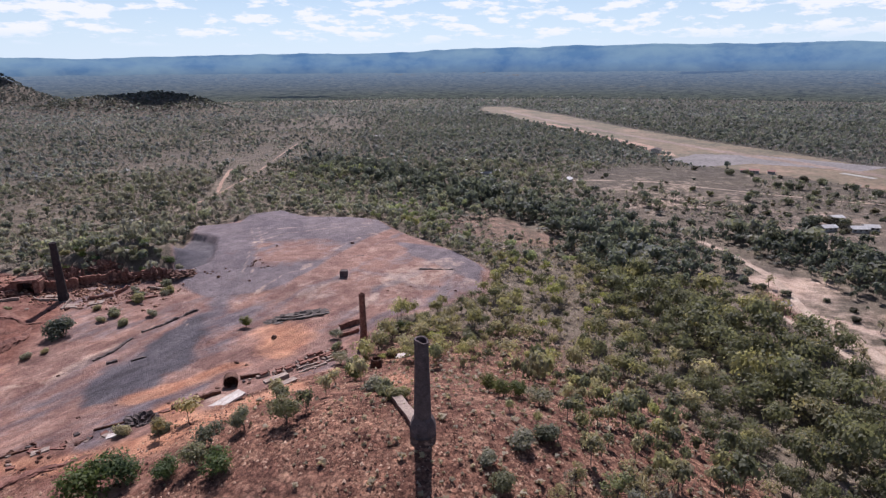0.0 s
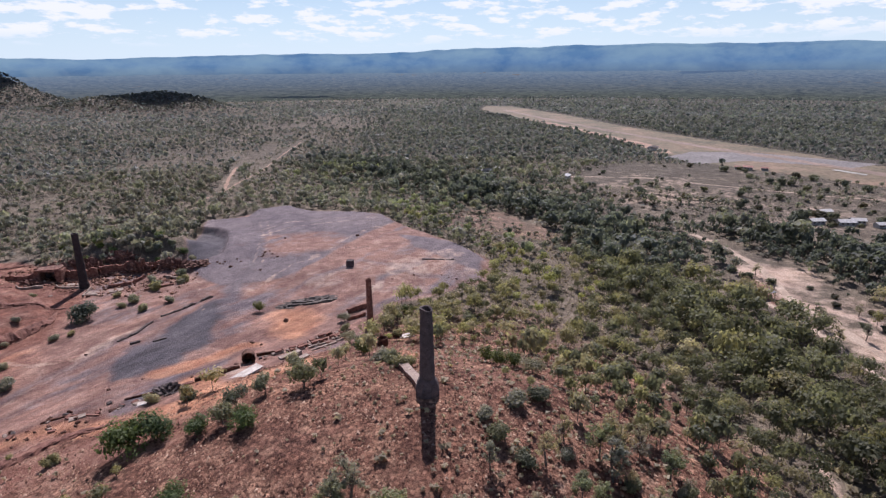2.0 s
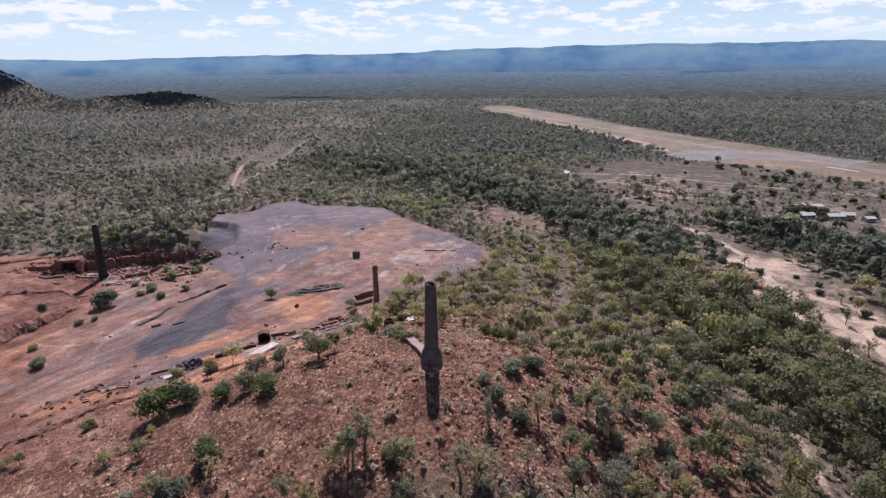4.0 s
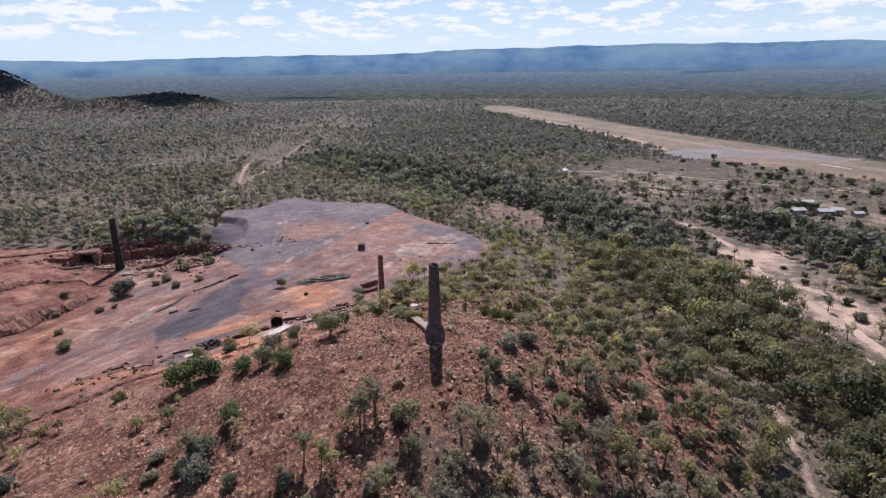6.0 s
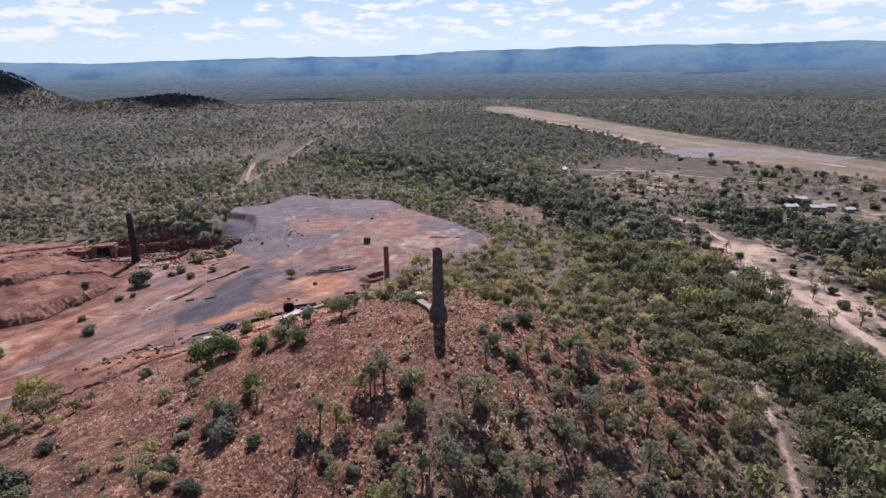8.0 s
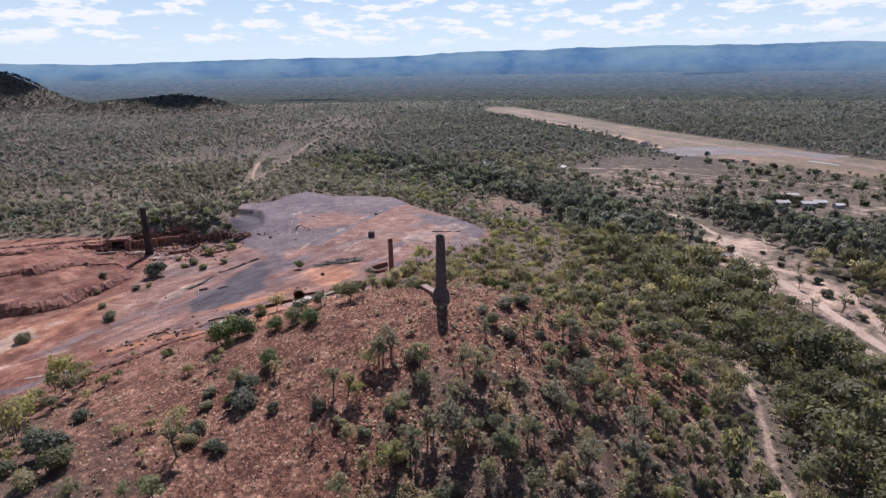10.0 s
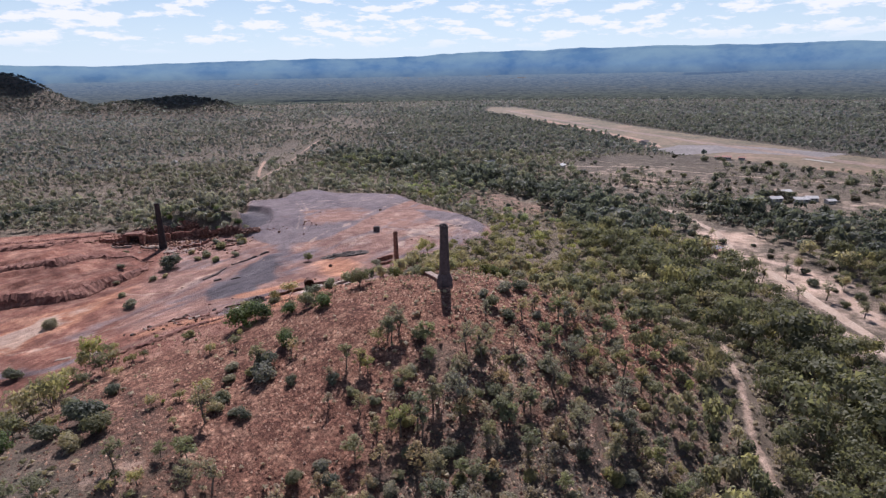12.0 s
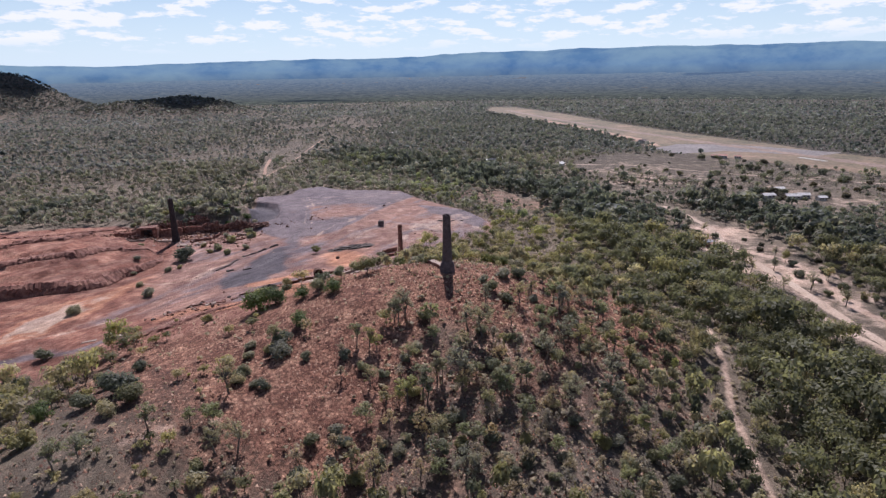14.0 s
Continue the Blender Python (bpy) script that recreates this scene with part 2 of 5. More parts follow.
    tc, mp = nt.nodes.new("ShaderNodeTexCoord"), nt.nodes.new("ShaderNodeMapping")
    mp.vector_type = "TEXTURE"
    mp.inputs["Rotation"].default_value = (0, 0, radians(60))
    mp.inputs["Scale"].default_value = (11.0, 3.0, 4.0)
    nt.links.new(tc.outputs["Object"], mp.inputs["Vector"])
    wash = nt.nodes.new("ShaderNodeTexNoise")
    wash.inputs["Scale"].default_value, wash.inputs["Detail"].default_value, wash.inputs["Roughness"].default_value = 0.6, 7, 0.65
    nt.links.new(mp.outputs[0], wash.inputs["Vector"])
    rills = ramp_node(nt, wash.outputs["Fac"], [(0.34, (0.36, 0.32, 0.34)), (0.45, (0.68, 0.64, 0.65)), (0.54, (0.95, 0.92, 0.91)), (0.66, (1.55, 1.45, 1.36))])
    half = nt.nodes.new("ShaderNodeMath")
    half.operation = "MULTIPLY"
    nt.links.new(layer("washed"), half.inputs[0])
    half.inputs[1].default_value = 0.62
    c = mix_node(nt, half.outputs[0], c, mix_node(nt, 1.0, c, rills, "MULTIPLY"))
    g = ramp_node(nt, fine.outputs["Fac"], [(0.32, (0.38, 0.37, 0.38)), (0.46, (0.9, 0.9, 0.9)), (0.56, (1.08, 1.07, 1.05)), (0.7, (1.6, 1.55, 1.5))])
    c = mix_node(nt, 0.9, c, g, "MULTIPLY")
    w = ramp_node(nt, wide.outputs["Fac"], [(0.35, (0.82, 0.82, 0.84)), (0.65, (1.12, 1.1, 1.06))])
    c = mix_node(nt, 1.0, c, w, "MULTIPLY")
    nt.links.new(c, p.inputs["Base Color"])
    p.inputs["Roughness"].default_value, p.inputs["Specular IOR Level"].default_value = 0.95, 0.1
    bump_node(nt, fine.outputs["Fac"], 0.9, 0.9, p)
    return m


def leaf_material(name):
    """Leaves: diffuse with light let through, tinted tree by tree."""
    m, nt, p = nodes_of(name)
    at, geo, info = nt.nodes.new("ShaderNodeAttribute"), nt.nodes.new("ShaderNodeNewGeometry"), nt.nodes.new("ShaderNodeObjectInfo")
    at.attribute_name = "tint"
    v = ramp_node(nt, geo.outputs["Random Per Island"], [(0.0, (0.78, 0.79, 0.79)), (0.6, (1.0, 1.0, 1.0)), (1.0, (1.2, 1.17, 1.06))])
    o = ramp_node(nt, info.outputs["Random"], [(0.0, (0.75, 0.8, 0.9)), (0.5, (1.0, 1.0, 1.0)), (1.0, (1.2, 1.1, 0.85))])
    c = mix_node(nt, 1.0, at.outputs["Color"], v, "MULTIPLY")
    c = mix_node(nt, 1.0, c, o, "MULTIPLY")
    nt.links.new(c, p.inputs["Base Color"])
    p.inputs["Roughness"].default_value, p.inputs["Specular IOR Level"].default_value = 0.6, 0.25
    tr, mx = nt.nodes.new("ShaderNodeBsdfTranslucent"), nt.nodes.new("ShaderNodeMixShader")
    nt.links.new(mix_node(nt, 1.0, c, (1.2, 1.2, 0.85), "MULTIPLY"), tr.inputs["Color"])
    mx.inputs[0].default_value = 0.54
    nt.links.new(p.outputs[0], mx.inputs[1])
    nt.links.new(tr.outputs[0], mx.inputs[2])
    nt.links.new(mx.outputs[0], nt.nodes["Material Output"].inputs["Surface"])
    return m


EARTH = ground_material()
LEAF = leaf_material("leaves")
BARK = surface("bark", (0.07, 0.055, 0.045), (0.14, 0.115, 0.095), (0.24, 0.21, 0.18), 2.0)
ROCK = surface("rubble_stone", (0.055, 0.027, 0.024), (0.15, 0.074, 0.057), (0.34, 0.2, 0.15), 0.7, bump=0.9)


def chip_material():
    """Loose stones, each of its own shade."""
    m, nt, p = nodes_of("loose_stone")
    geo, n = nt.nodes.new("ShaderNodeNewGeometry"), noise_node(nt, 0.07, 4)
    c = ramp_node(nt, geo.outputs["Random Per Island"], [(0.0, (0.06, 0.031, 0.026)), (0.45, (0.18, 0.093, 0.067)), (0.8, (0.31, 0.18, 0.125)), (1.0, (0.48, 0.34, 0.255))])
    t = ramp_node(nt, n.outputs["Fac"], [(0.35, (0.8, 0.75, 0.75)), (0.65, (1.15, 1.15, 1.12))])
    nt.links.new(mix_node(nt, 1.0, c, t, "MULTIPLY"), p.inputs["Base Color"])
    p.inputs["Roughness"].default_value, p.inputs["Specular IOR Level"].default_value = 0.95, 0.1
    return m


CHIPS = chip_material()
BRICK_DARK = surface("sooty_brick", (0.062, 0.046, 0.047), (0.1, 0.074, 0.075), (0.145, 0.108, 0.105), 0.7, bump=0.4, fine=7)
BRICK_BLACK = surface("soot_black_brick", (0.026, 0.019, 0.02), (0.04, 0.029, 0.03), (0.06, 0.044, 0.043), 0.7, bump=0.4, fine=7)
BRICK_RED = surface("old_red_brick", (0.12, 0.05, 0.04), (0.22, 0.10, 0.075), (0.34, 0.19, 0.14), 0.8, bump=0.7)
CONCRETE = surface("weathered_concrete", (0.17, 0.125, 0.10), (0.27, 0.20, 0.165), (0.38, 0.31, 0.26), 0.6)
LIME = surface("white_lime", (0.3, 0.25, 0.22), (0.47, 0.41, 0.37), (0.6, 0.55, 0.51), 0.5)
RUST = surface("rusted_iron", (0.05, 0.025, 0.02), (0.11, 0.05, 0.035), (0.2, 0.10, 0.06), 1.6, rough=0.75, metal=0.3)
SLAG = surface("slag_lumps", (0.045, 0.034, 0.034), (0.085, 0.066, 0.062), (0.15, 0.115, 0.105), 0.8)
GREY_RUBBLE = surface("grey_rubble", (0.055, 0.045, 0.042), (0.11, 0.09, 0.08), (0.19, 0.155, 0.135), 0.9)
TIN = surface("sun_bleached_tin", (0.36, 0.35, 0.33), (0.5, 0.48, 0.46), (0.62, 0.6, 0.58), 0.5, rough=0.5)
GREY_TIN = surface("dull_grey_tin", (0.12, 0.12, 0.13), (0.18, 0.18, 0.2), (0.26, 0.26, 0.28), 0.5, rough=0.6)
TIN_RED = surface("faded_red_tin", (0.22, 0.10, 0.08), (0.3, 0.14, 0.11), (0.4, 0.2, 0.16), 0.5, rough=0.6)
PAINT = surface("pale_weatherboard", (0.35, 0.33, 0.3), (0.45, 0.43, 0.4), (0.55, 0.53, 0.5), 0.8)
DIRT = surface("pale_dirt", (0.28, 0.20, 0.15), (0.38, 0.285, 0.22), (0.46, 0.36, 0.285), 0.12)
CLAY = surface("orange_clay", (0.2, 0.12, 0.085), (0.3, 0.19, 0.135), (0.38, 0.26, 0.19), 0.1)
STRIP = surface("mown_strip", (0.095, 0.082, 0.052), (0.15, 0.116, 0.076), (0.25, 0.16, 0.112), 0.02)
ASPHALT = surface("old_asphalt", (0.14, 0.125, 0.122), (0.175, 0.155, 0.15), (0.22, 0.195, 0.188), 0.03)
CHALK = surface("faded_marker", (0.28, 0.26, 0.23), (0.34, 0.32, 0.29), (0.4, 0.38, 0.35), 0.1)


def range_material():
    """Wooded ranges, with the haze of many kilometres of air put in as glow."""
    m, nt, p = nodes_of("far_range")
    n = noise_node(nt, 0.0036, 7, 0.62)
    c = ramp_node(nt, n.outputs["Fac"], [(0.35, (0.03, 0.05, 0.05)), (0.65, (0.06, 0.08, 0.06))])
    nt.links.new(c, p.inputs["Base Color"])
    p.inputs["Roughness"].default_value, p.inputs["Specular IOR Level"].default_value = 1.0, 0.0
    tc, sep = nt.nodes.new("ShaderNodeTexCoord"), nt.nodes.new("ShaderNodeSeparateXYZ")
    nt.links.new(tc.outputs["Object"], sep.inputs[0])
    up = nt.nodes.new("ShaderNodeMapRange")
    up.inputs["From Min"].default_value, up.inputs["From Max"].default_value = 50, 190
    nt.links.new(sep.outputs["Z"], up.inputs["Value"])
    # blue haze as emission, graded by height
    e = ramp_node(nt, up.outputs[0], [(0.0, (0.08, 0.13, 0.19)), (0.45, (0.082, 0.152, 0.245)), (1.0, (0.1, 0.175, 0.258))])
    # noise dims that glow in blotches, like cloud shadow and darker foothills
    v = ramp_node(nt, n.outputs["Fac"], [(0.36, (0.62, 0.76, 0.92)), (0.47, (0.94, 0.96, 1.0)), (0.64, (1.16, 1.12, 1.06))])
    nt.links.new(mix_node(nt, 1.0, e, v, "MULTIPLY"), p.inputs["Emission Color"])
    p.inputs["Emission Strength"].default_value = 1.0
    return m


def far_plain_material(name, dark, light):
    """Bush many kilometres off; emission adds air haze, more and more towards the horizon."""
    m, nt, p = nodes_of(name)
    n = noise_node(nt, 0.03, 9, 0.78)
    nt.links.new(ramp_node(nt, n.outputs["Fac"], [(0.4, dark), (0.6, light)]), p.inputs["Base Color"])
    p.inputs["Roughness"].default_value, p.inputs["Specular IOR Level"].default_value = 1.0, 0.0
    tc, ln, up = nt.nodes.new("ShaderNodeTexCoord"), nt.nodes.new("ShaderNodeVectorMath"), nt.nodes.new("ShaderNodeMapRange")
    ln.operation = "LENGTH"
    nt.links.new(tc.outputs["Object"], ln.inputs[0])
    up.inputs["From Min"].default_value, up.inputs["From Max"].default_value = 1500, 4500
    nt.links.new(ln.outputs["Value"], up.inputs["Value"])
    # haze colour as emission, bluer and brighter with distance
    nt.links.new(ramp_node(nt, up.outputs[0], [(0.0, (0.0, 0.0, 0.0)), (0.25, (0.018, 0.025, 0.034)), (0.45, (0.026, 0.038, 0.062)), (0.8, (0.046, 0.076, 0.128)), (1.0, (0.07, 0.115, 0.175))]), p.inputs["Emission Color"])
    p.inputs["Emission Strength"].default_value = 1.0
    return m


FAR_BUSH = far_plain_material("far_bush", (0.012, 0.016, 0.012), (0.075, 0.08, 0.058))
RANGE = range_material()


# ---------------------------------------------------------------- mesh helpers
def mesh_from(name, verts, faces, material):
    me = bpy.data.meshes.new(name)
    verts, faces = np.asarray(verts, np.float32), np.asarray(faces, np.int32)
    me.vertices.add(len(verts))
    me.vertices.foreach_set("co", verts.ravel())
    k = faces.shape[1]
    me.loops.add(faces.size)
    me.loops.foreach_set("vertex_index", faces.ravel())
    me.polygons.add(len(faces))
    me.polygons.foreach_set("loop_start", np.arange(0, faces.size, k, dtype=np.int32))
    me.polygons.foreach_set("loop_total", np.full(len(faces), k, np.int32))
    me.update(calc_edges=True)
    for m in (material if isinstance(material, (list, tuple)) else [material]):
        me.materials.append(m)
    return me


def colour_layer(me, name, values):
    a = me.attributes.new(name, "FLOAT_COLOR", "POINT")
    a.data.foreach_set("color", np.asarray(values, np.float32).ravel())


def value_layer(me, name, values):
    a = me.attributes.new(name, "FLOAT", "POINT")
    a.data.foreach_set("value", np.asarray(values, np.float32).ravel())


def part(name, bm, material, parent=None, label=""):
    """Links a bmesh as one mesh object under a thing or a part."""
    me = bpy.data.meshes.new(name)
    bm.to_mesh(me)
    bm.free()
    me.materials.append(material)
    ob = new(name, me)
    if parent is not None:
        ob.parent = parent
    if label:
        ob["label"] = label
    return ob


def thing(name, place, label, category, group="", turn=0.0):
    e = new(name)
    e.empty_display_size = 0.5
    e.matrix_basis = pose(*place, 0, 0, turn)
    return tagged(e, label, category, group)


def box(sx, sy, sz, at=(0, 0, 0), bevel=0.0, jitter=0.0, rz=0.0, seed=0):
    """A box standing on at, with worn edges."""
    bm = bmesh.new()
    bmesh.ops.create_cube(bm, size=1, matrix=pose(at[0], at[1], at[2] + sz / 2, 0, 0, rz) @ Matrix.Diagonal((sx, sy, sz, 1)))
    if bevel:
        bmesh.ops.bevel(bm, geom=bm.edges[:], offset=bevel, segments=1, affect="EDGES")
    if jitter:
        r = random.Random(seed)
        for v in bm.verts:
            v.co += Vector((r.uniform(-1, 1), r.uniform(-1, 1), r.uniform(-1, 1))) * jitter
    return bm


def lathe(profile, sides, wobble=0.0, seed=0, square=False):
    """A turned body from (radius, height) pairs."""
    bm = bmesh.new()
    r = random.Random(seed)
    rings = []
    for rad, h in profile:
        ring = []
        for k in range(sides):
            a = 2 * math.pi * (k + 0.5) / sides
            q = rad * (1 + r.uniform(-wobble, wobble))
            ring.append(bm.verts.new((q * math.cos(a), q * math.sin(a), h + r.uniform(-wobble, wobble) * 0.5)))
        rings.append(ring)
    for lo, hi in zip(rings[:-1], rings[1:]):
        for k in range(sides):
            bm.faces.new((lo[k], lo[(k + 1) % sides], hi[(k + 1) % sides], hi[k]))
    bm.normal_update()
    return bm


# ---------------------------------------------------------------- ground
def spaced(lo, hi, step, end_lo, end_hi, grow=1.05):
    mid = np.arange(lo, hi + step, step)
    up, s, v = [], step, mid[-1]
    while v < end_hi:
        s *= grow
        v += s
        up.append(min(v, end_hi))
    down, s, v = [], step, mid[0]
    while v > end_lo:
        s *= grow
        v -= s
        down.append(max(v, end_lo))
    return np.concatenate([down[::-1], mid, up])


# what lies on the bare flat, in plan
TONGUE = [(-97, 42), (-107, 62), (-106, 70), (-101, 78), (-100, 94), (-94, 112), (-88, 122), (-83, 96), (-79, 72), (-84, 60), (-90, 50)]
HAUL = [(-116, 262), (-112, 236), (-102, 214), (-93, 172), (-88, 150), (-88, 121), (-90, 101), (-95, 88), (-99, 73)]
PINK_BENCH = [(-98, 206), (-64, 217), (-50, 201), (-57, 177), (-86, 170)]
BENCH_EDGE = [(-26, 237), (-35, 224), (-47, 206), (-56, 181), (-75, 146), (-85, 118)]
GREY_RIM = [(-22, 214), (-3, 203), (15, 193), (25, 174), (21, 152), (6, 160), (-11, 184)]
CREAM_WASH = [(-215, -8), (-168, 8), (-166, 37), (-153, 57), (-144, 73), (-146, 45), (-153, 21), (-164, 0), (-215, -20)]
ORANGE_FLAT = [(-67, 98), (-64, 114), (-53, 117), (-40, 98), (-43, 83), (-52, 73), (-62, 81)]


def zones_at(x, y):
    n = fractal(x, y, 34, 21)
    wx = x + 9 * (fractal(x, y, 11, 201) - 0.5)
    wy = y + 9 * (fractal(x, y, 11, 205) - 0.5)

    def patch(poly, soft=4.0):
        return smooth(-soft, soft, inside(wx, wy, poly))

    def line(pts, width):
        return np.exp(-(seg_dist(wx, wy, pts) / width) ** 2)

    def sharp(pts, width):
        return np.exp(-(seg_dist(x, y, pts) / width) ** 2)

    bare = smooth(-4, 5, inside(x, y, BARE) + (n - 0.5) * 10)
    upper, lower = smooth(-3, 2, inside(x, y, SLAG_UPPER)), smooth(-3, 2, inside(x, y, SLAG_LOWER))
    west = smooth(-118, -150, x + 0.30 * (y - 60))
    along, across = 0.5 * wx + 0.87 * wy, 0.87 * wx - 0.5 * wy
    streak = fractal(along / 5.0, across, 6, 5)
    band = fractal(along / 3.0, across, 22, 15)
    # grey slag: the benches, the haul way, and streaks washed over the flat
    flat_grey = 0.24 + 1.2 * (streak - 0.5) + 1.2 * (band - 0.5)
    slag = flat_grey * (1 - 0.75 * west)
    slag = np.maximum(slag, upper * (0.9 + 0.9 * (fractal(wx, wy, 30, 141) - 0.5)) * (1 - 0.75 * patch(PINK_BENCH, 7)))
    slag = np.maximum(slag, 0.85 * patch(GREY_RIM, 4))
    slag = np.maximum(slag, 0.8 * line(HAUL, 7.5))
    slag = np.maximum(slag, 0.6 * line([(-36, 163), (-20, 155), (-7, 146), (10, 143)], 4))
    slag = np.maximum(slag, 0.7 * patch(TONGUE, 6))
    slag = np.maximum(slag, 0.75 * line([(-215, -24), (-155, -11), (-131, -5), (-119, 0)], 3.5))
    slag = np.maximum(slag, 0.55 * line([(-140, 20), (-126, 45), (-118, 70), (-106, 98), (-96, 118)], 6))
    slate = np.maximum(0.8 * patch(TONGUE, 4), 0.85 * patch(CRATER, 3))
    slate = np.maximum(slate, 0.42 * line(HAUL[3:], 4))
    slate = np.maximum(slate, 0.5 * line([(-34, 232), (-28, 240), (-33, 262)], 3)) * bare
    # orange and salmon earth
    hot = 0.75 * patch(ORANGE_FLAT, 8) * (0.55 + 0.8 * streak)
    hot = np.maximum(hot, 0.95 * line([(-86, 50), (-80, 56), (-72, 60), (-63, 70)], 5.5))
    hot = np.maximum(hot, 0.95 * line([(-70, 40), (-60, 26), (-52, 20), (-46, 33), (-40, 44)], 6.5) * (0.5 + streak))
    hot = np.maximum(hot, 0.85 * line([(-108, 14), (-96, 17), (-84, 15), (-68, 19), (-56, 16)], 5.0) * (0.45 + streak))
    hot = np.maximum(hot, 0.7 * np.exp(-(((x + 8) / 9) ** 2 + ((y - 40) / 18) ** 2)))
    hot = np.maximum(hot, 0.75 * smooth(-9, 3, inside(wx, wy, CREAM_WASH)))
    hot = np.maximum(hot, 0.6 * streak * line([(-230, 6), (-180, 24), (-166, 44), (-158, 60)], 9))
    slag = np.clip(slag - 0.75 * hot, 0, 1) * bare
    red = bare * np.clip(1.15 * west * (0.45 + 0.8 * fractal(wx, wy, 18, 131)) + 0.8 * line([(-118, 8), (-96, 16), (-72, 16)], 9), 0, 1)
    red = red * (1 - smooth(0.3, 0.7, slate)) * (1 - 0.8 * upper)
    # pale sand and dust
    pale = 0.9 * patch(CREAM_WASH, 4) * (0.5 + 0.5 * smooth(0.38, 0.6, streak))
    pale = np.maximum(pale, 0.6 * line([(-145, 68), (-134, 66), (-122, 70), (-112, 92)], 3.0))
    pale = np.maximum(pale, 0.5 * sharp([(-190, -6), (-166, 3), (-145, 11), (-128, 24), (-123, 49), (-115, 79), (-106, 108)], 1.6))
    pale = np.maximum(pale, 0.48 * line(BENCH_EDGE, 1.7))
    for way in ([(-104, 214), (-92, 236), (-66, 246), (-38, 248)], [(-100, 206), (-86, 226), (-62, 236), (-36, 240)], [(-118, 150), (-108, 140), (-100, 118), (-93, 106)],
                [(-50, 148), (-44, 138), (-30, 132), (-12, 138)], [(-62, 142), (-52, 154), (-38, 158), (-22, 152), (2, 150)], [(-110, 240), (-98, 208), (-89, 160)], [(-106, 242), (-94, 208), (-85, 160)]):
        pale = np.maximum(pale, 0.5 * sharp(way, 1.3))
    pale = np.maximum(pale, 0.6 * patch([(-52, 146), (-36, 138), (-16, 141), (-4, 135), (-17, 121), (-40, 122)], 5) * smooth(0.35, 0.65, streak))
    pale = np.maximum(pale, 0.5 * line([(-58, 45), (-52, 38), (-48, 34)], 4))
    pale = np.maximum(pale, 0.46 * lower * smooth(0.55, 0.7, band)) * bare
    pale = np.maximum(pale, 0.7 * np.exp(-(seg_dist(x, y, FOOT_PATH) / 1.7) ** 2))
    pale = np.maximum(pale, 0.55 * np.exp(-(np.minimum(seg_dist(x, y, ROAD), seg_dist(x, y, ROAD_SPUR)) / 5) ** 2))
    pale = np.maximum(pale, 1.0 * line([(158, 127), (168, 115), (177, 100), (176, 78), (178, 62), (172, 41), (176, 10)], 4.5) * (0.4 + fractal(x, y, 10, 93)))
    pale = np.maximum(pale, 0.35 * smooth(-10, 20, inside(x, y, SAVANNA)) * (0.4 + fractal(x, y, 30, 91)))
    pale = np.maximum(pale, (0.08 + 0.78 * fractal(x, y, 15, 97)) * smooth(32, 12, np.abs(x - 172)) * smooth(-60, 0, y) * smooth(215, 170, y))
    tan = 1.0 * np.exp(-((x - 22) / 48) ** 2 - ((y + 50) / 58) ** 2) + 0.6 * np.exp(-((x - 45) / 40) ** 2 - ((y - 30) / 50) ** 2)
    tan = tan + 1.3 * patch([(-78, -76), (-68, -66), (-50, -69), (-55, -79), (-68, -84)], 5) + 1.1 * np.exp(-((x - 60) / 9) ** 2 - ((y + 86) / 9) ** 2)
    pale = np.maximum(pale, 0.31 * tan * (0.5 + fractal(x, y, 12, 95)))
    clear = smooth(-6, 8, inside(x, y, CLEARING) + (n - 0.5) * 20)
    red = np.maximum(red, 0.4 * clear)
    red = np.maximum(red, 0.9 * line([(-165, -36), (-125, -22), (-100, -8), (-78, 4), (-62, 6)], 13) * (0.35 + fractal(x, y, 13, 151)))
    red = np.maximum(red, 0.6 * patch([(152, 164), (160, 160), (157, 139), (159, 121), (145, 112), (140, 128)], 4))
    stony = np.clip(1.5 * np.exp(-((x + 10) / 95) ** 2 - (y / 90) ** 2) + 0.5 * (n - 0.5), 0, 1) * smooth(110, 60, x)
    stony = stony * (1 - 0.5 * smooth(-30, 0, x) * smooth(-16, -40, y) * (0.4 + 1.2 * fractal(x, y, 14, 145)))
    return slag, red, pale, stony, np.clip(hot, 0, 1), slate, bare


def sheet(name, xs, ys, keep=None, lift=0.0, material=None):
    """A piece of the ground on the grid xs by ys."""
    gx, gy = np.meshgrid(xs, ys)
    x, y = gx.ravel(), gy.ravel()
    z = terrain(x, y) + lift
    n = len(xs)
    i = (np.arange(len(ys) - 1)[:, None] * n + np.arange(n - 1)[None, :]).ravel()
    faces = np.stack([i, i + 1, i + n + 1, i + n], 1)
    if keep is not None:
        cx, cy = x[faces].mean(1), y[faces].mean(1)
        faces = faces[keep(cx, cy)]
        used, faces = np.unique(faces, return_inverse=True)
        faces = faces.reshape(-1, 4)
        x, y, z = x[used], y[used], z[used]
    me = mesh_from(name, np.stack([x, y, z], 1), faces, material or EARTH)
    if material is None:
        slag, red, pale, stony, hot, slate, bare = zones_at(x, y)
        colour_layer(me, "zones", np.stack([slag, red, pale, np.ones_like(x)], 1))
        value_layer(me, "stony", stony)
        value_layer(me, "ochre", hot)
        value_layer(me, "slate", slate)
        value_layer(me, "bare", bare)
        value_layer(me, "washed", bare * (0.3 + 0.7 * smooth(150, 110, y)))
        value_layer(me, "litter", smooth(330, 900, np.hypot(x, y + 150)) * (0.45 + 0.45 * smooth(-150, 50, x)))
    me.polygons.foreach_set("use_smooth", np.ones(len(faces), bool))
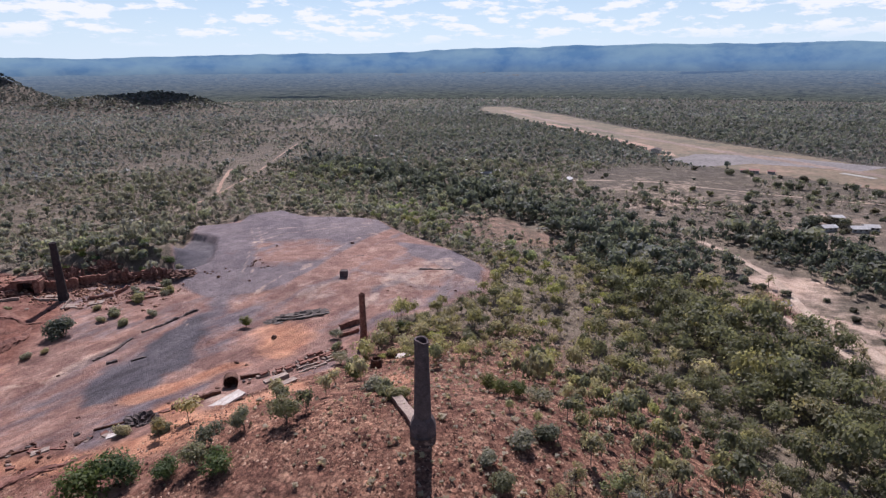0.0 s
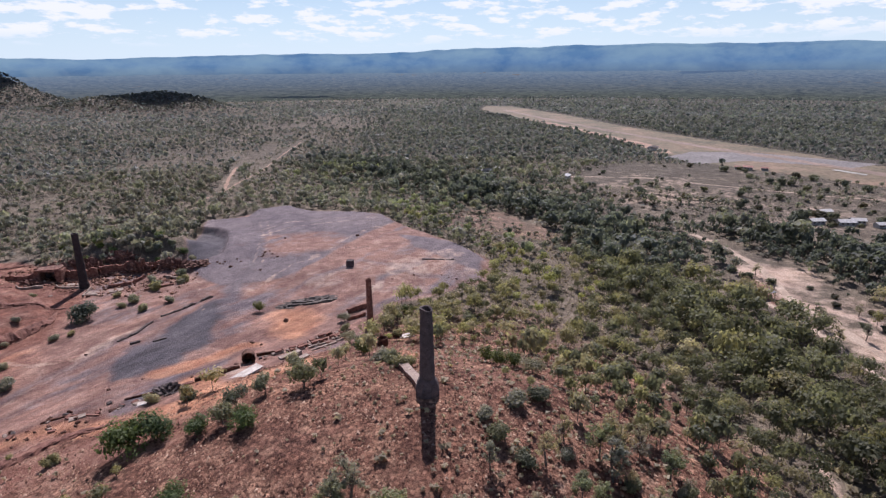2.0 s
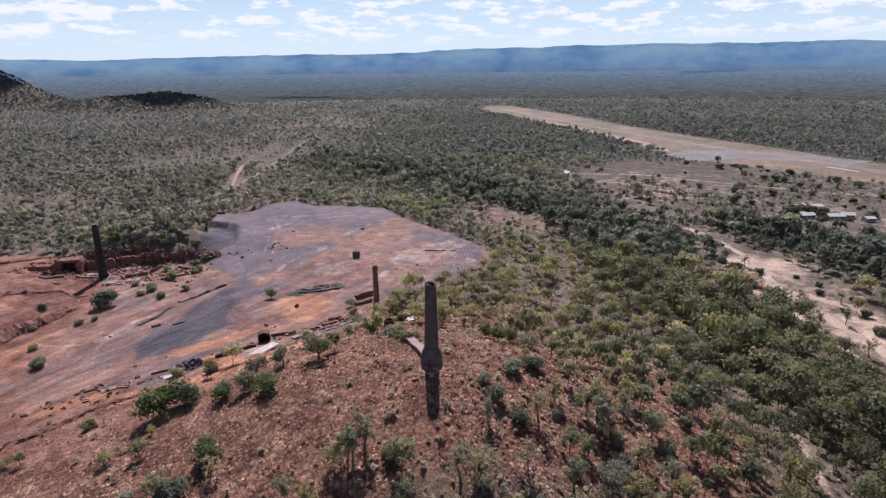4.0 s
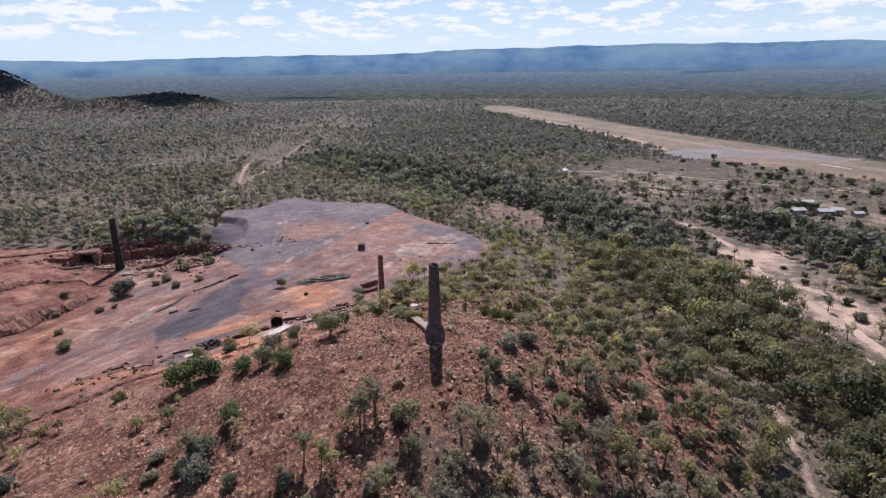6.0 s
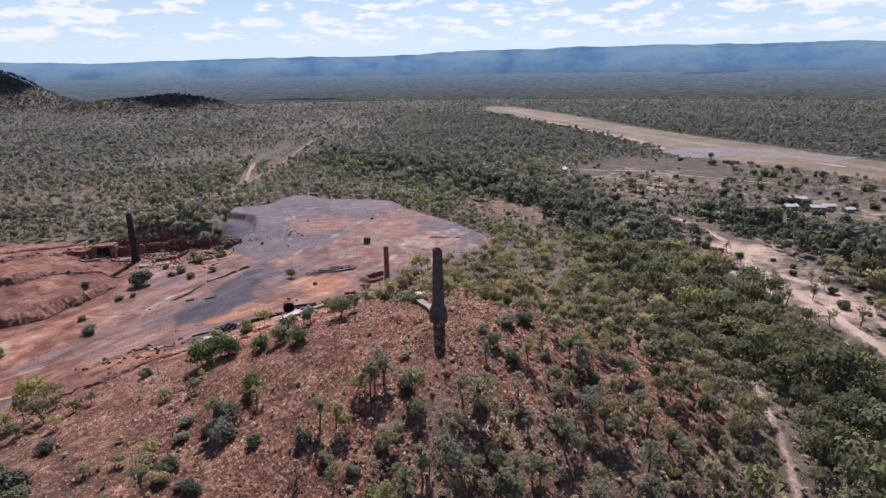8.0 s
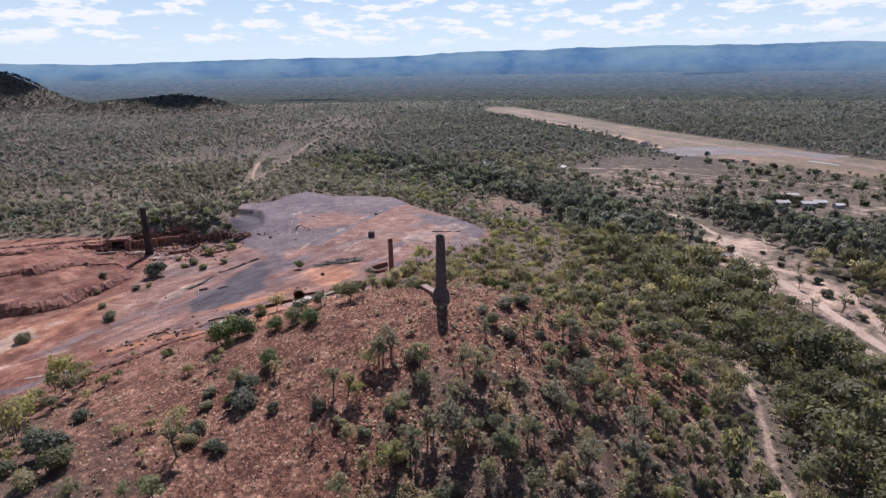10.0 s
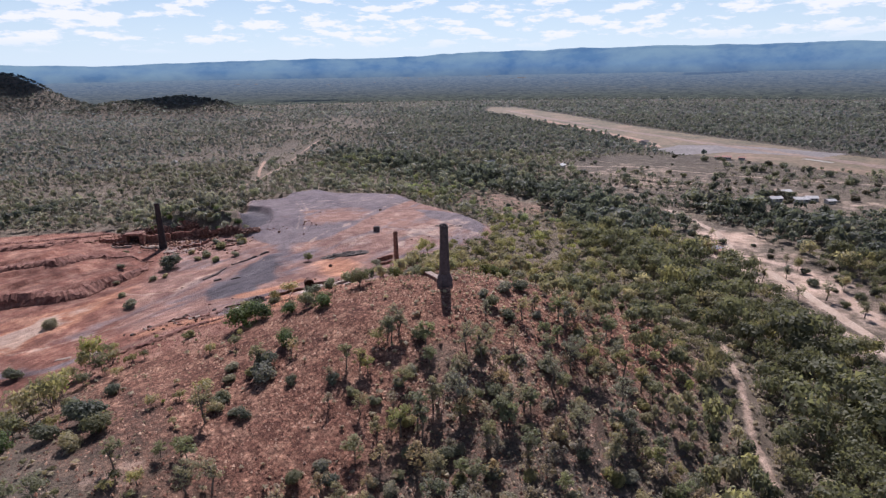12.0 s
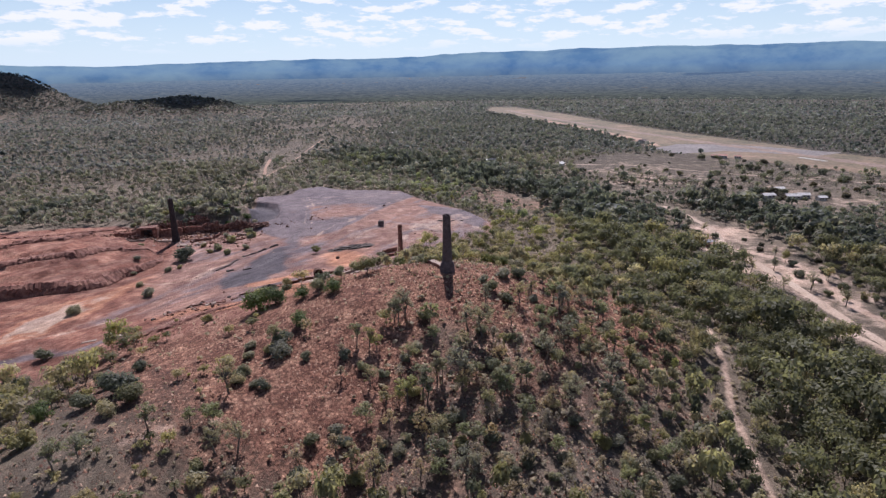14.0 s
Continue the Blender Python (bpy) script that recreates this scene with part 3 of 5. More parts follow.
    return new(name, me)


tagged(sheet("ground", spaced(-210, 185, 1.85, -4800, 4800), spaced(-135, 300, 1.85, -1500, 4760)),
       "red stony hill, dry grass plain and bare earth", "ground", kind="structure")
for poly, label in ((SLAG_UPPER, "purple-grey flat-topped slag bench with tyre tracks"), (SLAG_LOWER, "low grey and pink slag bench on the flat")):
    px, py = [p[0] for p in poly], [p[1] for p in poly]
    tagged(sheet("slag_heap", np.arange(min(px) - 4, max(px) + 4, 1.5), np.arange(min(py) - 4, max(py) + 4, 1.5),
                 lambda cx, cy, poly=poly: inside(cx, cy, poly) > -2.5, 0.05), label, "slag heap", kind="structure")


def ribbon(name, line, width, label, category, material, lift=0.08, step=4.0):
    """A road or strip laid along a line on the ground."""
    pts = [np.array(line[0], float)]
    for a, b in zip(line[:-1], line[1:]):
        a, b = np.array(a, float), np.array(b, float)
        k = max(1, int(np.hypot(*(b - a)) / step))
        pts += [a + (b - a) * j / k for j in range(1, k + 1)]
    pts = np.array(pts)
    for _ in range(6):
        pts[1:-1] = (pts[:-2] + 2 * pts[1:-1] + pts[2:]) / 4
    way = np.gradient(pts, axis=0)
    way /= np.linalg.norm(way, axis=1)[:, None]
    side = np.stack([-way[:, 1], way[:, 0]], 1)
    cols = np.linspace(-0.5, 0.5, 5)
    wob = 1 + 0.8 * (value_noise(pts[:, 0], pts[:, 1], 9, 4) - 0.5)
    v = np.concatenate([pts + side * (width * c * wob)[:, None] for c in cols])
    z = terrain(v[:, 0], v[:, 1]) + lift
    n = len(pts)
    f = [(j * n + i, j * n + i + 1, (j + 1) * n + i + 1, (j + 1) * n + i) for j in range(4) for i in range(n - 1)]
    return tagged(new(name, mesh_from(name, np.column_stack([v, z]), f, material)), label, category, kind="structure")


ribbon("dirt_road", ROAD, 3.8, "pale unsealed dirt road along the creek", "road", DIRT)
ribbon("dirt_road", ROAD_SPUR, 2.4, "narrow dirt side road past the shelter", "road", DIRT, 0.05)
ribbon("dirt_track", TRACK_A[:4], 3.2, "orange bulldozed track into the scrub", "track", CLAY)
ribbon("dirt_track", TRACK_B, 1.7, "pale dirt track through the scrub", "track", CLAY, 0.05)
ribbon("dirt_track", [(120, 420), (180, 415), (240, 380), (300, 345), (400, 300)], 2.6, "pale dirt track through savanna", "track", DIRT, 0.06)


def flat_sheet(name, poly, step, lift, label, category, material):
    px, py = [p[0] for p in poly], [p[1] for p in poly]
    return tagged(sheet(name, np.arange(min(px), max(px) + step, step), np.arange(min(py), max(py) + step, step),
                        lambda cx, cy: inside(cx, cy, poly) > 0, lift, material), label, category, kind="structure")


flat_sheet("airstrip", AIRSTRIP, 5.0, 0.12, "long mown bush airstrip of dry grass", "airstrip", STRIP)
flat_sheet("apron", APRON, 3.0, 0.2, "grey sealed apron beside the airstrip", "apron", ASPHALT)
ribbon("runway", [(505, 262), (400, 425), (330, 600), (262, 830), (200, 1090), (150, 1330)], 16, "worn reddish wheel lane down the airstrip", "runway",
       surface("runway_gravel", (0.16, 0.115, 0.092), (0.21, 0.15, 0.12), (0.26, 0.185, 0.15), 0.02), 0.3, 12)
ribbon("verge", [(258, 560), (262, 640), (240, 740), (214, 880), (190, 980)], 18, "bare reddish verge along the airstrip", "verge", CLAY, 0.22, 8)
ribbon("runway_marker", [(374, 440), (388, 414)], 9, "faded white painted runway marker", "marking", CHALK, 0.5)


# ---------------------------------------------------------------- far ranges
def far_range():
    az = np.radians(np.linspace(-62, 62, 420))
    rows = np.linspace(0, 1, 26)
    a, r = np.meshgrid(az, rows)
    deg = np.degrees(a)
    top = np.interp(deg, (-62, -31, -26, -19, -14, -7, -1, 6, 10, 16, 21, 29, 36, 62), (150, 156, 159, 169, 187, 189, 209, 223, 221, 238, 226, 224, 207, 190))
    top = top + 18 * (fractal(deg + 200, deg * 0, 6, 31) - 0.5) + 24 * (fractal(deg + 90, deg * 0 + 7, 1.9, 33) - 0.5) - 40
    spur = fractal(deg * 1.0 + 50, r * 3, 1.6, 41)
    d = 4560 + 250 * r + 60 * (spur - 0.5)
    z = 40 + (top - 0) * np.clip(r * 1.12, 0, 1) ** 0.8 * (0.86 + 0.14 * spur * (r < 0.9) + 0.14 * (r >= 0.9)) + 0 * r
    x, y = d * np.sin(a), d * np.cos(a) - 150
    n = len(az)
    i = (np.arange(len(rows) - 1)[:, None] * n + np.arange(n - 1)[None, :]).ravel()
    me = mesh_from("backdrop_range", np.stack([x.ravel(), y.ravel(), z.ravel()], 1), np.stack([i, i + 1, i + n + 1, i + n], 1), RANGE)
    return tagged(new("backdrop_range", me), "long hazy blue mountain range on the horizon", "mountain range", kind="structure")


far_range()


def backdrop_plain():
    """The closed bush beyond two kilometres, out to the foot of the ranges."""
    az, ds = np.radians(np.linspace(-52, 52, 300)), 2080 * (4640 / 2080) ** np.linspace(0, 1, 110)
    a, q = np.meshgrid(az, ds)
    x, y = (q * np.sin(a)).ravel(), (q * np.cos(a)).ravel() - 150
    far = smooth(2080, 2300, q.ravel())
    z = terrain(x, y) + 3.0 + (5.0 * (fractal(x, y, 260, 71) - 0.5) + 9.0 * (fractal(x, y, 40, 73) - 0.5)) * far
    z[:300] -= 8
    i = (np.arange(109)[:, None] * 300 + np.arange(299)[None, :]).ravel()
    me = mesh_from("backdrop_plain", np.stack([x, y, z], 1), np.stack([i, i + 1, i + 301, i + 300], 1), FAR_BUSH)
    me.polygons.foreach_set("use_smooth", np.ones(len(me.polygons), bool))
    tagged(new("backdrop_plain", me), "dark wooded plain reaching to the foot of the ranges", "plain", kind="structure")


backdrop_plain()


# ---------------------------------------------------------------- trees
OLIVE, GREY, DARK, FRESH = (0.25, 0.243, 0.155), (0.285, 0.265, 0.2), (0.136, 0.144, 0.107), (0.26, 0.275, 0.13)


def leaf_cloud(gen, clumps, per, size, spread=1.0):
    """Leaf quads round clump centres: (centre, radius) rows."""
    c, nrm = [], []
    for (cx, cy, cz, r) in clumps:
        d = gen.normal(size=(per, 3))
        d /= np.linalg.norm(d, axis=1)[:, None]
        rad = r * gen.uniform(0.2, 1.35, per) ** 0.6
        c.append(np.array([cx, cy, cz]) + d * rad[:, None] * np.array([1, 1, 0.72]))
        nrm.append(d + gen.normal(size=(per, 3)) * 0.55 * spread + np.array([0, 0, 0.75]))
    c, nrm = np.concatenate(c), np.concatenate(nrm)
    nrm /= np.linalg.norm(nrm, axis=1)[:, None]
    u = np.cross(nrm, gen.normal(size=nrm.shape))
    u /= np.linalg.norm(u, axis=1)[:, None]
    v = np.cross(nrm, u)
    s = size * gen.uniform(0.6, 1.35, len(c))[:, None]
    a = gen.uniform(0.45, 0.75, len(c))[:, None]
    leaf = np.stack([c - u * s * 0.6 - v * s * a * 0.4, c + u * s * 0.6 - v * s * a * 0.4, c + v * s * a * 0.9], 1)
    return leaf.reshape(-1, 3)


def crown_plan(gen, height, radius, kind):
    """Where a tree's leaf clumps sit."""
    rows = []
    if kind == "round":
        for _ in range(15):
            a, q, up = gen.uniform(0, 2 * math.pi), radius * 0.66 * gen.uniform(0, 1) ** 0.5, gen.uniform(-1, 1)
            rows.append((q * math.cos(a), q * math.sin(a), height * (0.58 + 0.24 * up * (1 - 0.5 * q / radius)), radius * gen.uniform(0.34, 0.52)))
    elif kind == "bush":
        for _ in range(11):
            a, q = gen.uniform(0, 2 * math.pi), radius * 0.62 * gen.uniform(0, 1) ** 0.5
            rows.append((q * math.cos(a), q * math.sin(a), height * gen.uniform(0.28, 0.72), radius * gen.uniform(0.38, 0.55)))
    else:
        for k in range(20):
            a, q = gen.uniform(0, 2 * math.pi), radius * 0.9 * gen.uniform(0.02, 1) ** 0.6
            top = 0.92 - 0.2 * (q / radius) ** 2
            up = top - (0.3 * gen.uniform(0, 1) ** 1.5 if k < 15 else gen.uniform(0.25, 0.5))
            rows.append((q * math.cos(a), q * math.sin(a), height * up, radius * gen.uniform(0.22, 0.4)))
    return rows


def limb(bm, a, b, ra, rb, sides=5):
    a, b = Vector(a), Vector(b)
    q = (b - a).to_track_quat("Z", "Y").to_matrix()
    rings = [[bm.verts.new(p + q @ Vector((r * math.cos(2 * math.pi * k / sides), r * math.sin(2 * math.pi * k / sides), 0))) for k in range(sides)]
             for p, r in ((a, ra), (b, rb))]
    for k in range(sides):
        bm.faces.new((rings[0][k], rings[0][(k + 1) % sides], rings[1][(k + 1) % sides], rings[1][k]))


def tree_meshes(seed, height, radius, kind, tint, per, size):
    """Trunk and crown meshes of one tree."""
    gen = np.random.default_rng(seed)
    clumps = crown_plan(gen, height, radius, kind)
    bm = bmesh.new()
    fork = height * (0.42 if kind == "gum" else 0.2)
    lean = gen.normal(size=2) * 0.05 * height
    limb(bm, (0, 0, -0.4), (lean[0] * 0.5, lean[1] * 0.5, fork * 0.6), 0.03 * height, 0.021 * height, 7)
    limb(bm, (lean[0] * 0.5, lean[1] * 0.5, fork * 0.6), (lean[0], lean[1], fork), 0.021 * height, 0.018 * height, 7)
    for cx, cy, cz, r in clumps:
        mid = Vector(((lean[0] + cx) * 0.5, (lean[1] + cy) * 0.5, fork + (cz - fork) * 0.62))
        limb(bm, (lean[0], lean[1], fork), mid, 0.012 * height, 0.008 * height, 4)
        limb(bm, mid, (cx, cy, cz), 0.008 * height, 0.003 * height, 3)
    trunk = bpy.data.meshes.new("trunk")
    bm.to_mesh(trunk)
    bm.free()
    trunk.materials.append(BARK)
    v = leaf_cloud(gen, clumps, per, size)
    crown = mesh_from("crown", v, np.arange(len(v)).reshape(-1, 3), LEAF)
    colour_layer(crown, "tint", np.tile((*tint, 1), (len(v), 1)))
    return trunk, crown


def tree_kind(seed, height, radius, kind, tint, per, size, label, category, group):
    trunk, crown = tree_meshes(seed, height, radius, kind, tint, per, size)
    def plant(x, y, scale=1.0, turn=0.0):
        name = "tree" if category == "tree" else "shrub"
        e = thing(name, (x, y, ground(x, y) - 0.05), label, category, group, turn)
        e.scale = (scale,) * 3
        for n, me in (("trunk", trunk), ("crown", crown)):
            new(n, me).parent = e
        return e
    return plant


HILL = "trees on the hill"
GUMS = [tree_kind(11 + k, h, r, "gum", tint, 46, 0.36, label, "tree", HILL) for k, (h, r, tint, label) in enumerate((
    (9.2, 2.5, OLIVE, "slender eucalypt with thin olive crown on stony slope"),
    (6.6, 2.1, (0.265, 0.27, 0.15), "young eucalypt with yellow-green crown on stony slope"),
    (10.0, 2.9, GREY, "tall grey-green eucalypt with open crown on rubble"),
    (8.6, 2.1, GREY, "thin grey-green eucalypt leaning over rubble"),
    (6.0, 2.6, OLIVE, "low spreading eucalypt with olive crown"),
    (7.6, 2.4, (0.25, 0.262, 0.145), "bright green eucalypt with forked trunk")))]
ROUND = [tree_kind(51 + k, h, r, "round", tint, 95, 0.36, label, "tree", HILL) for k, (h, r, tint, label) in enumerate((
    (5.4, 3.2, DARK, "round dark-crowned tree on red earth"), (5.2, 2.7, OLIVE, "round olive-crowned tree near the ruins"),
    (5.6, 3.4, GREY, "round grey-green tree near the ruins"), (5.4, 2.8, (0.12, 0.135, 0.055), "leafy mid-green tree near the ruins")))]
BARE_TREES = [tree_kind(91 + k, h, r, "gum", (0.34, 0.28, 0.215), 14, 0.36, label, "tree", HILL) for k, (h, r, label) in enumerate((
    (4.6, 1.9, "small leafless grey sapling on rubble"), (5.8, 2.1, "half-dead grey sapling with few dry leaves")))]
BUSHES = [tree_kind(31 + k, h, r, "bush", tint, 150, 0.32, label, "shrub", "shrubs on the hill") for k, (h, r, tint, label) in enumerate((
    (3.0, 2.2, DARK, "round dark green shrub on bare red earth"),
    (2.4, 1.8, OLIVE, "low olive shrub among stones"),
    (2.2, 1.9, GREY, "grey half-bare shrub among stones"),
    (3.9, 2.7, (0.10, 0.135, 0.055), "dense round green shrub casting dark shade")))]

# trees and shrubs that stand out singly: plan place, scale, kind
for x, y, s, k in ((-66.8, -1.5, 2.3, 3), (-61.5, 1.5, 1.8, 3), (-46, -24.5, 1.05, 3), (-50.8, -1.2, 0.95, 3), (-39.2, -3.8, 1.1, 3), (-87, -54, 2.5, 0), (-81, -60, 2.0, 0), (-93, -61, 1.7, 0), (-105, -61, 1.0, 3),
                   (-139.5, 101, 2.9, 0), (-160, 94, 0.8, 2), (-131, 115, 0.9, 2), (-126.7, 135, 1.4, 1), (-117, 143, 1.2, 1), (-140, 84, 0.9, 2), (-136, 88, 0.7, 2), (-131, -34, 2.1, 0), (-139, -11, 1.2, 0), (-132, 48, 1.4, 2), (-154, 30, 1.3, 2), (-92, -36, 1.0, 0),
                   (-84, -66, 1.3, 2), (-95, -48, 1.2, 0), (-49, -34, 1.4, 0), (-48, -40, 1.6, 2), (-56, -50, 1.1, 1), (-100, -75, 1.4, 1),
                   (-6, 16, 1.2, 1), (-9, 20, 1.3, 1), (-13, 27, 1.7, 2), (-86, 0, 0.9, 1), (-75, 26, 1.0, 2), (-63, 22, 1.0, 1),
                   (-120, 110, 1.1, 1), (-128, 120, 1.3, 1), (-112, 118, 1.0, 2), (-155, 79, 0.7, 2), (-143, 62, 0.8, 2), (-128, 141, 1.1, 1), (-134, 148, 1.0, 2), (-122, 152, 1.3, 1), (-117, 141, 0.9, 2), (-140, 128, 0.9, 2), (-172, 122, 0.7, 1), (-150, -30, 1.0, 0), (-141, -26, 0.8, 1), (14, -14, 1.1, 0), (12, -8, 0.9, 2), (19, -2, 1.3, 2), (25, 2, 1.2, 0)):
    BUSHES[k](x, y, s * (0.92 if s > 1.6 else 1.2), rng.uniform(0, 360))
for x, y, s, k in ((-29.3, 8.7, 1.22, 0), (-44.9, 6.4, 1.0, 0), (-39.1, 10.7, 1.0, 4), (-45.6, 0.3, 1.0, 4), (-36, 30, 0.8, 4), (-20, 44, 0.9, 1), (-22, 52, 0.9, 0), (-28, 66, 0.8, 2),
                   (-31, 78, 0.75, 4), (-16, 96, 0.95, 2), (-11, 98, 0.95, 5), (-14, 92, 0.8, 4), (-2, 100, 0.95, 5), (-70, 104, 0.8, 5), (-34, 92, 0.7, 2),
                   (18, 22, 0.8, 1), (22, 24, 0.85, 5), (15, 26, 0.8, 1), (26, 20, 0.85, 2), (24, 98, 0.9, 1), (-82, -82, 0.9, 4), (-55.7, -71, 0.9, 1),
                   (-16, -30, 0.85, 3), (-13, -28, 0.9, 2), (-58, -69, 0.7, 1), (-62, -70, 0.6, 1), (-70, -74, 0.8, 0), (-85, -86, 0.9, 0),
                   (12, -22, 0.7, 3), (6, -36, 0.9, 2), (10, -38, 1.0, 2), (-4, -40, 0.75, 1), (-20, -42, 0.75, 1), (-26, -40, 0.8, 0), (3, -44, 0.7, 1)):
    (ROUND[(0, 3, 2, 2, 1, 3)[k]] if y > -8 else GUMS[k])(x, y, s * 1.1, rng.uniform(0, 360))


def hill_density(x, y):
    """How thickly the hill is wooded."""
    d = 0.055 + 0.7 * smooth(-38, -8, x + 0.25 * (y + 30)) * smooth(-22, -52, y)
    d = np.maximum(d, 0.72 * smooth(14, 36, x) * smooth(10, -20, y))
    d = np.maximum(d, 0.5 * smooth(14, 40, x))
    d = np.maximum(d, 0.55 * smooth(-62, -88, y) * smooth(-140, -60, x))
    d = np.maximum(d, 0.28 * smooth(4, 25, x) * smooth(6, 24, y))
    d = np.maximum(d, 0.6 * np.exp(-(seg_dist(x, y, [(-66, -52), (-48, -32)]) / 8) ** 2))
    d = d - 0.9 * np.exp(-(seg_dist(x, y, FOOT_PATH) / 1.6) ** 2)
    near = np.exp(-((x / 9) ** 2 + ((y + 10) / 15) ** 2)) + np.exp(-(((x + 6) / 8) ** 2 + ((y - 18) / 14) ** 2))
    return np.clip(d - near - 0.35 * (fractal(x, y, 15, 77) - 0.5), 0.0, 1) * smooth(2, -3, inside(x, y, BARE))


def cells(x0, x1, y0, y1, size, seed):
    gen = np.random.default_rng(seed)
    gx, gy = np.meshgrid(np.arange(x0, x1, size), np.arange(y0, y1, size))
    x = gx.ravel() + gen.uniform(-0.55, 0.55, gx.size) * size
    y = gy.ravel() + gen.uniform(-0.55, 0.55, gx.size) * size
    return x, y, gen.uniform(0, 1, gx.size), gen


# the woods on the hill's near slopes, tree by tree, and the rest of them further down
hx, hy, hu, hg = cells(-104, 74, -116, 62, 4.3, 5)
own = (hu < hill_density(hx, hy)) & (np.hypot(hx, hy) > 6)
hx, hy = hx[own], hy[own]
single = (hx > -60) & (hx < 56) & (hy < -6) & (hy > -88)
for x, y in zip(hx[single], hy[single]):
    if hg.uniform() < (0.7 if x < -22 else 0.3):
        BUSHES[int(hg.integers(0, 3))](x, y, hg.uniform(0.7, 1.2), hg.uniform(0, 360))
    elif hg.uniform() < 0.38:
        BARE_TREES[int(hg.integers(0, 2))](x, y, hg.uniform(0.7, 1.2), hg.uniform(0, 360))
    else:
        GUMS[int(hg.choice((0, 2, 3, 0, 2, 3, 4, 1, 5)))](x, y, hg.uniform(0.65, 1.18), hg.uniform(0, 360))
HILL_REST = (hx[~single], hy[~single])


CREEK = [(-120, 520), (-20, 400), (60, 320), (100, 240), (105, 150), (115, 70), (118, 0), (112, -70), (110, -160)]

CREEK_EAST = [(185, 240), (215, 204), (226, 150), (224, 100), (222, 50), (226, -40)]


def wood_density(x, y):
    n = fractal(x, y, 60, 51)
    fine = fractal(x, y, 22, 57)
    d = 0.8 + 0.5 * (n - 0.5) + 0.55 * (fractal(x, y, 150, 171) - 0.5)
    grey = smooth(-60, -160, x) * smooth(240, 300, y) * smooth(1300, 800, y)
    d = d - grey * (0.26 + 0.9 * (0.5 - fine))
    d = np.where((x > -330) & (x < -120) & (y > 480) & (y < 1150), d - 0.35 * smooth(150, 40, np.abs(x + 225 - 0.1 * (y - 800))), d)
    creek = np.exp(-(seg_dist(x, y, CREEK) / 38) ** 2)
    creek2 = np.exp(-(seg_dist(x, y, CREEK_EAST) / 26) ** 2)
    d = np.maximum(d, np.maximum(creek, creek2) * 1.05)
    d = d - 0.72 * smooth(-15, 15, inside(x, y, SAVANNA)) + 0.1 * fine - 0.7 * np.exp(-((x - 258) / 40) ** 2 - ((y - 250) / 16) ** 2)
    d = np.maximum(d, 1.0 * smooth(0.45, 0.75, creek2))
    d = d - 0.75 * smooth(-8, 8, inside(x, y, CLEARING))
    d = np.where((x > 20) & (x < 75) & (y > 60) & (y < 230), d - 0.38, d)
    d = d - 1.3 * np.exp(-(seg_dist(x, y, ROAD) / 9) ** 2) - 1.3 * np.exp(-(seg_dist(x, y, ROAD_SPUR) / 4) ** 2) - 0.7 * smooth(26, 12, np.abs(x - 170)) * smooth(-40, 0, y) * smooth(200, 150, y)
    d = d - 1.2 * np.exp(-(np.minimum(seg_dist(x, y, TRACK_A), seg_dist(x, y, TRACK_B)) / 4.5) ** 2)
    d = d - 1.2 * np.exp(-(seg_dist(x, y, FOOT_PATH) / 3.0) ** 2)
    d = d - np.exp(-((x - 254) / 16) ** 2 - ((y - 578) / 22) ** 2) - np.exp(-((x - 298) / 18) ** 2 - ((y - 436) / 16) ** 2)
    d = np.where(inside(x, y, AIRSTRIP) > -4, -1, d)
    d = np.where(inside(x, y, APRON) > -2, -1, d)
    d = d * smooth(1, -4, inside(x, y, BARE))
    d = np.where((x > -104) & (x < 74) & (y > -116) & (y < 62), -1, d)
    return d


def tint_rows(x, y, gen):
    n = len(x)
    far = np.hypot(x, y + 150)
    base = np.array([OLIVE, GREY, DARK, FRESH])
    creek = np.exp(-(np.minimum(seg_dist(x, y, CREEK), seg_dist(x, y, CREEK_EAST)) / 40) ** 2)
    w = np.stack([np.full(n, 0.4), np.full(n, 0.45) + 0.4 * smooth(-50, -150, x), 0.25 + 6.0 * creek, 0.10 * (1 - creek) * smooth(420, 100, far)], 1)
    for gx0, gy0, size in ((-10, 281, 22), (-29, 309, 20), (45, 196, 20), (-108, 425, 34), (-98, 484, 30), (60, 150, 24)):
        w[:, 3] += 1.6 * np.exp(-((x - gx0) ** 2 + (y - gy0) ** 2) / size ** 2)
    w /= w.sum(1)[:, None]
    pick = (w.cumsum(1) > gen.uniform(0, 1, n)[:, None]).argmax(1)
    dry = (0.35 * smooth(-40, -160, x) * (gen.uniform(0, 1, n) < 0.45))[:, None]
    return (base[pick] * (1 - dry) + np.array((0.2, 0.165, 0.135)) * dry) * gen.uniform(0.7, 1.25, n)[:, None] * (0.72 + 0.56 * fractal(x, y, 110, 161))[:, None]


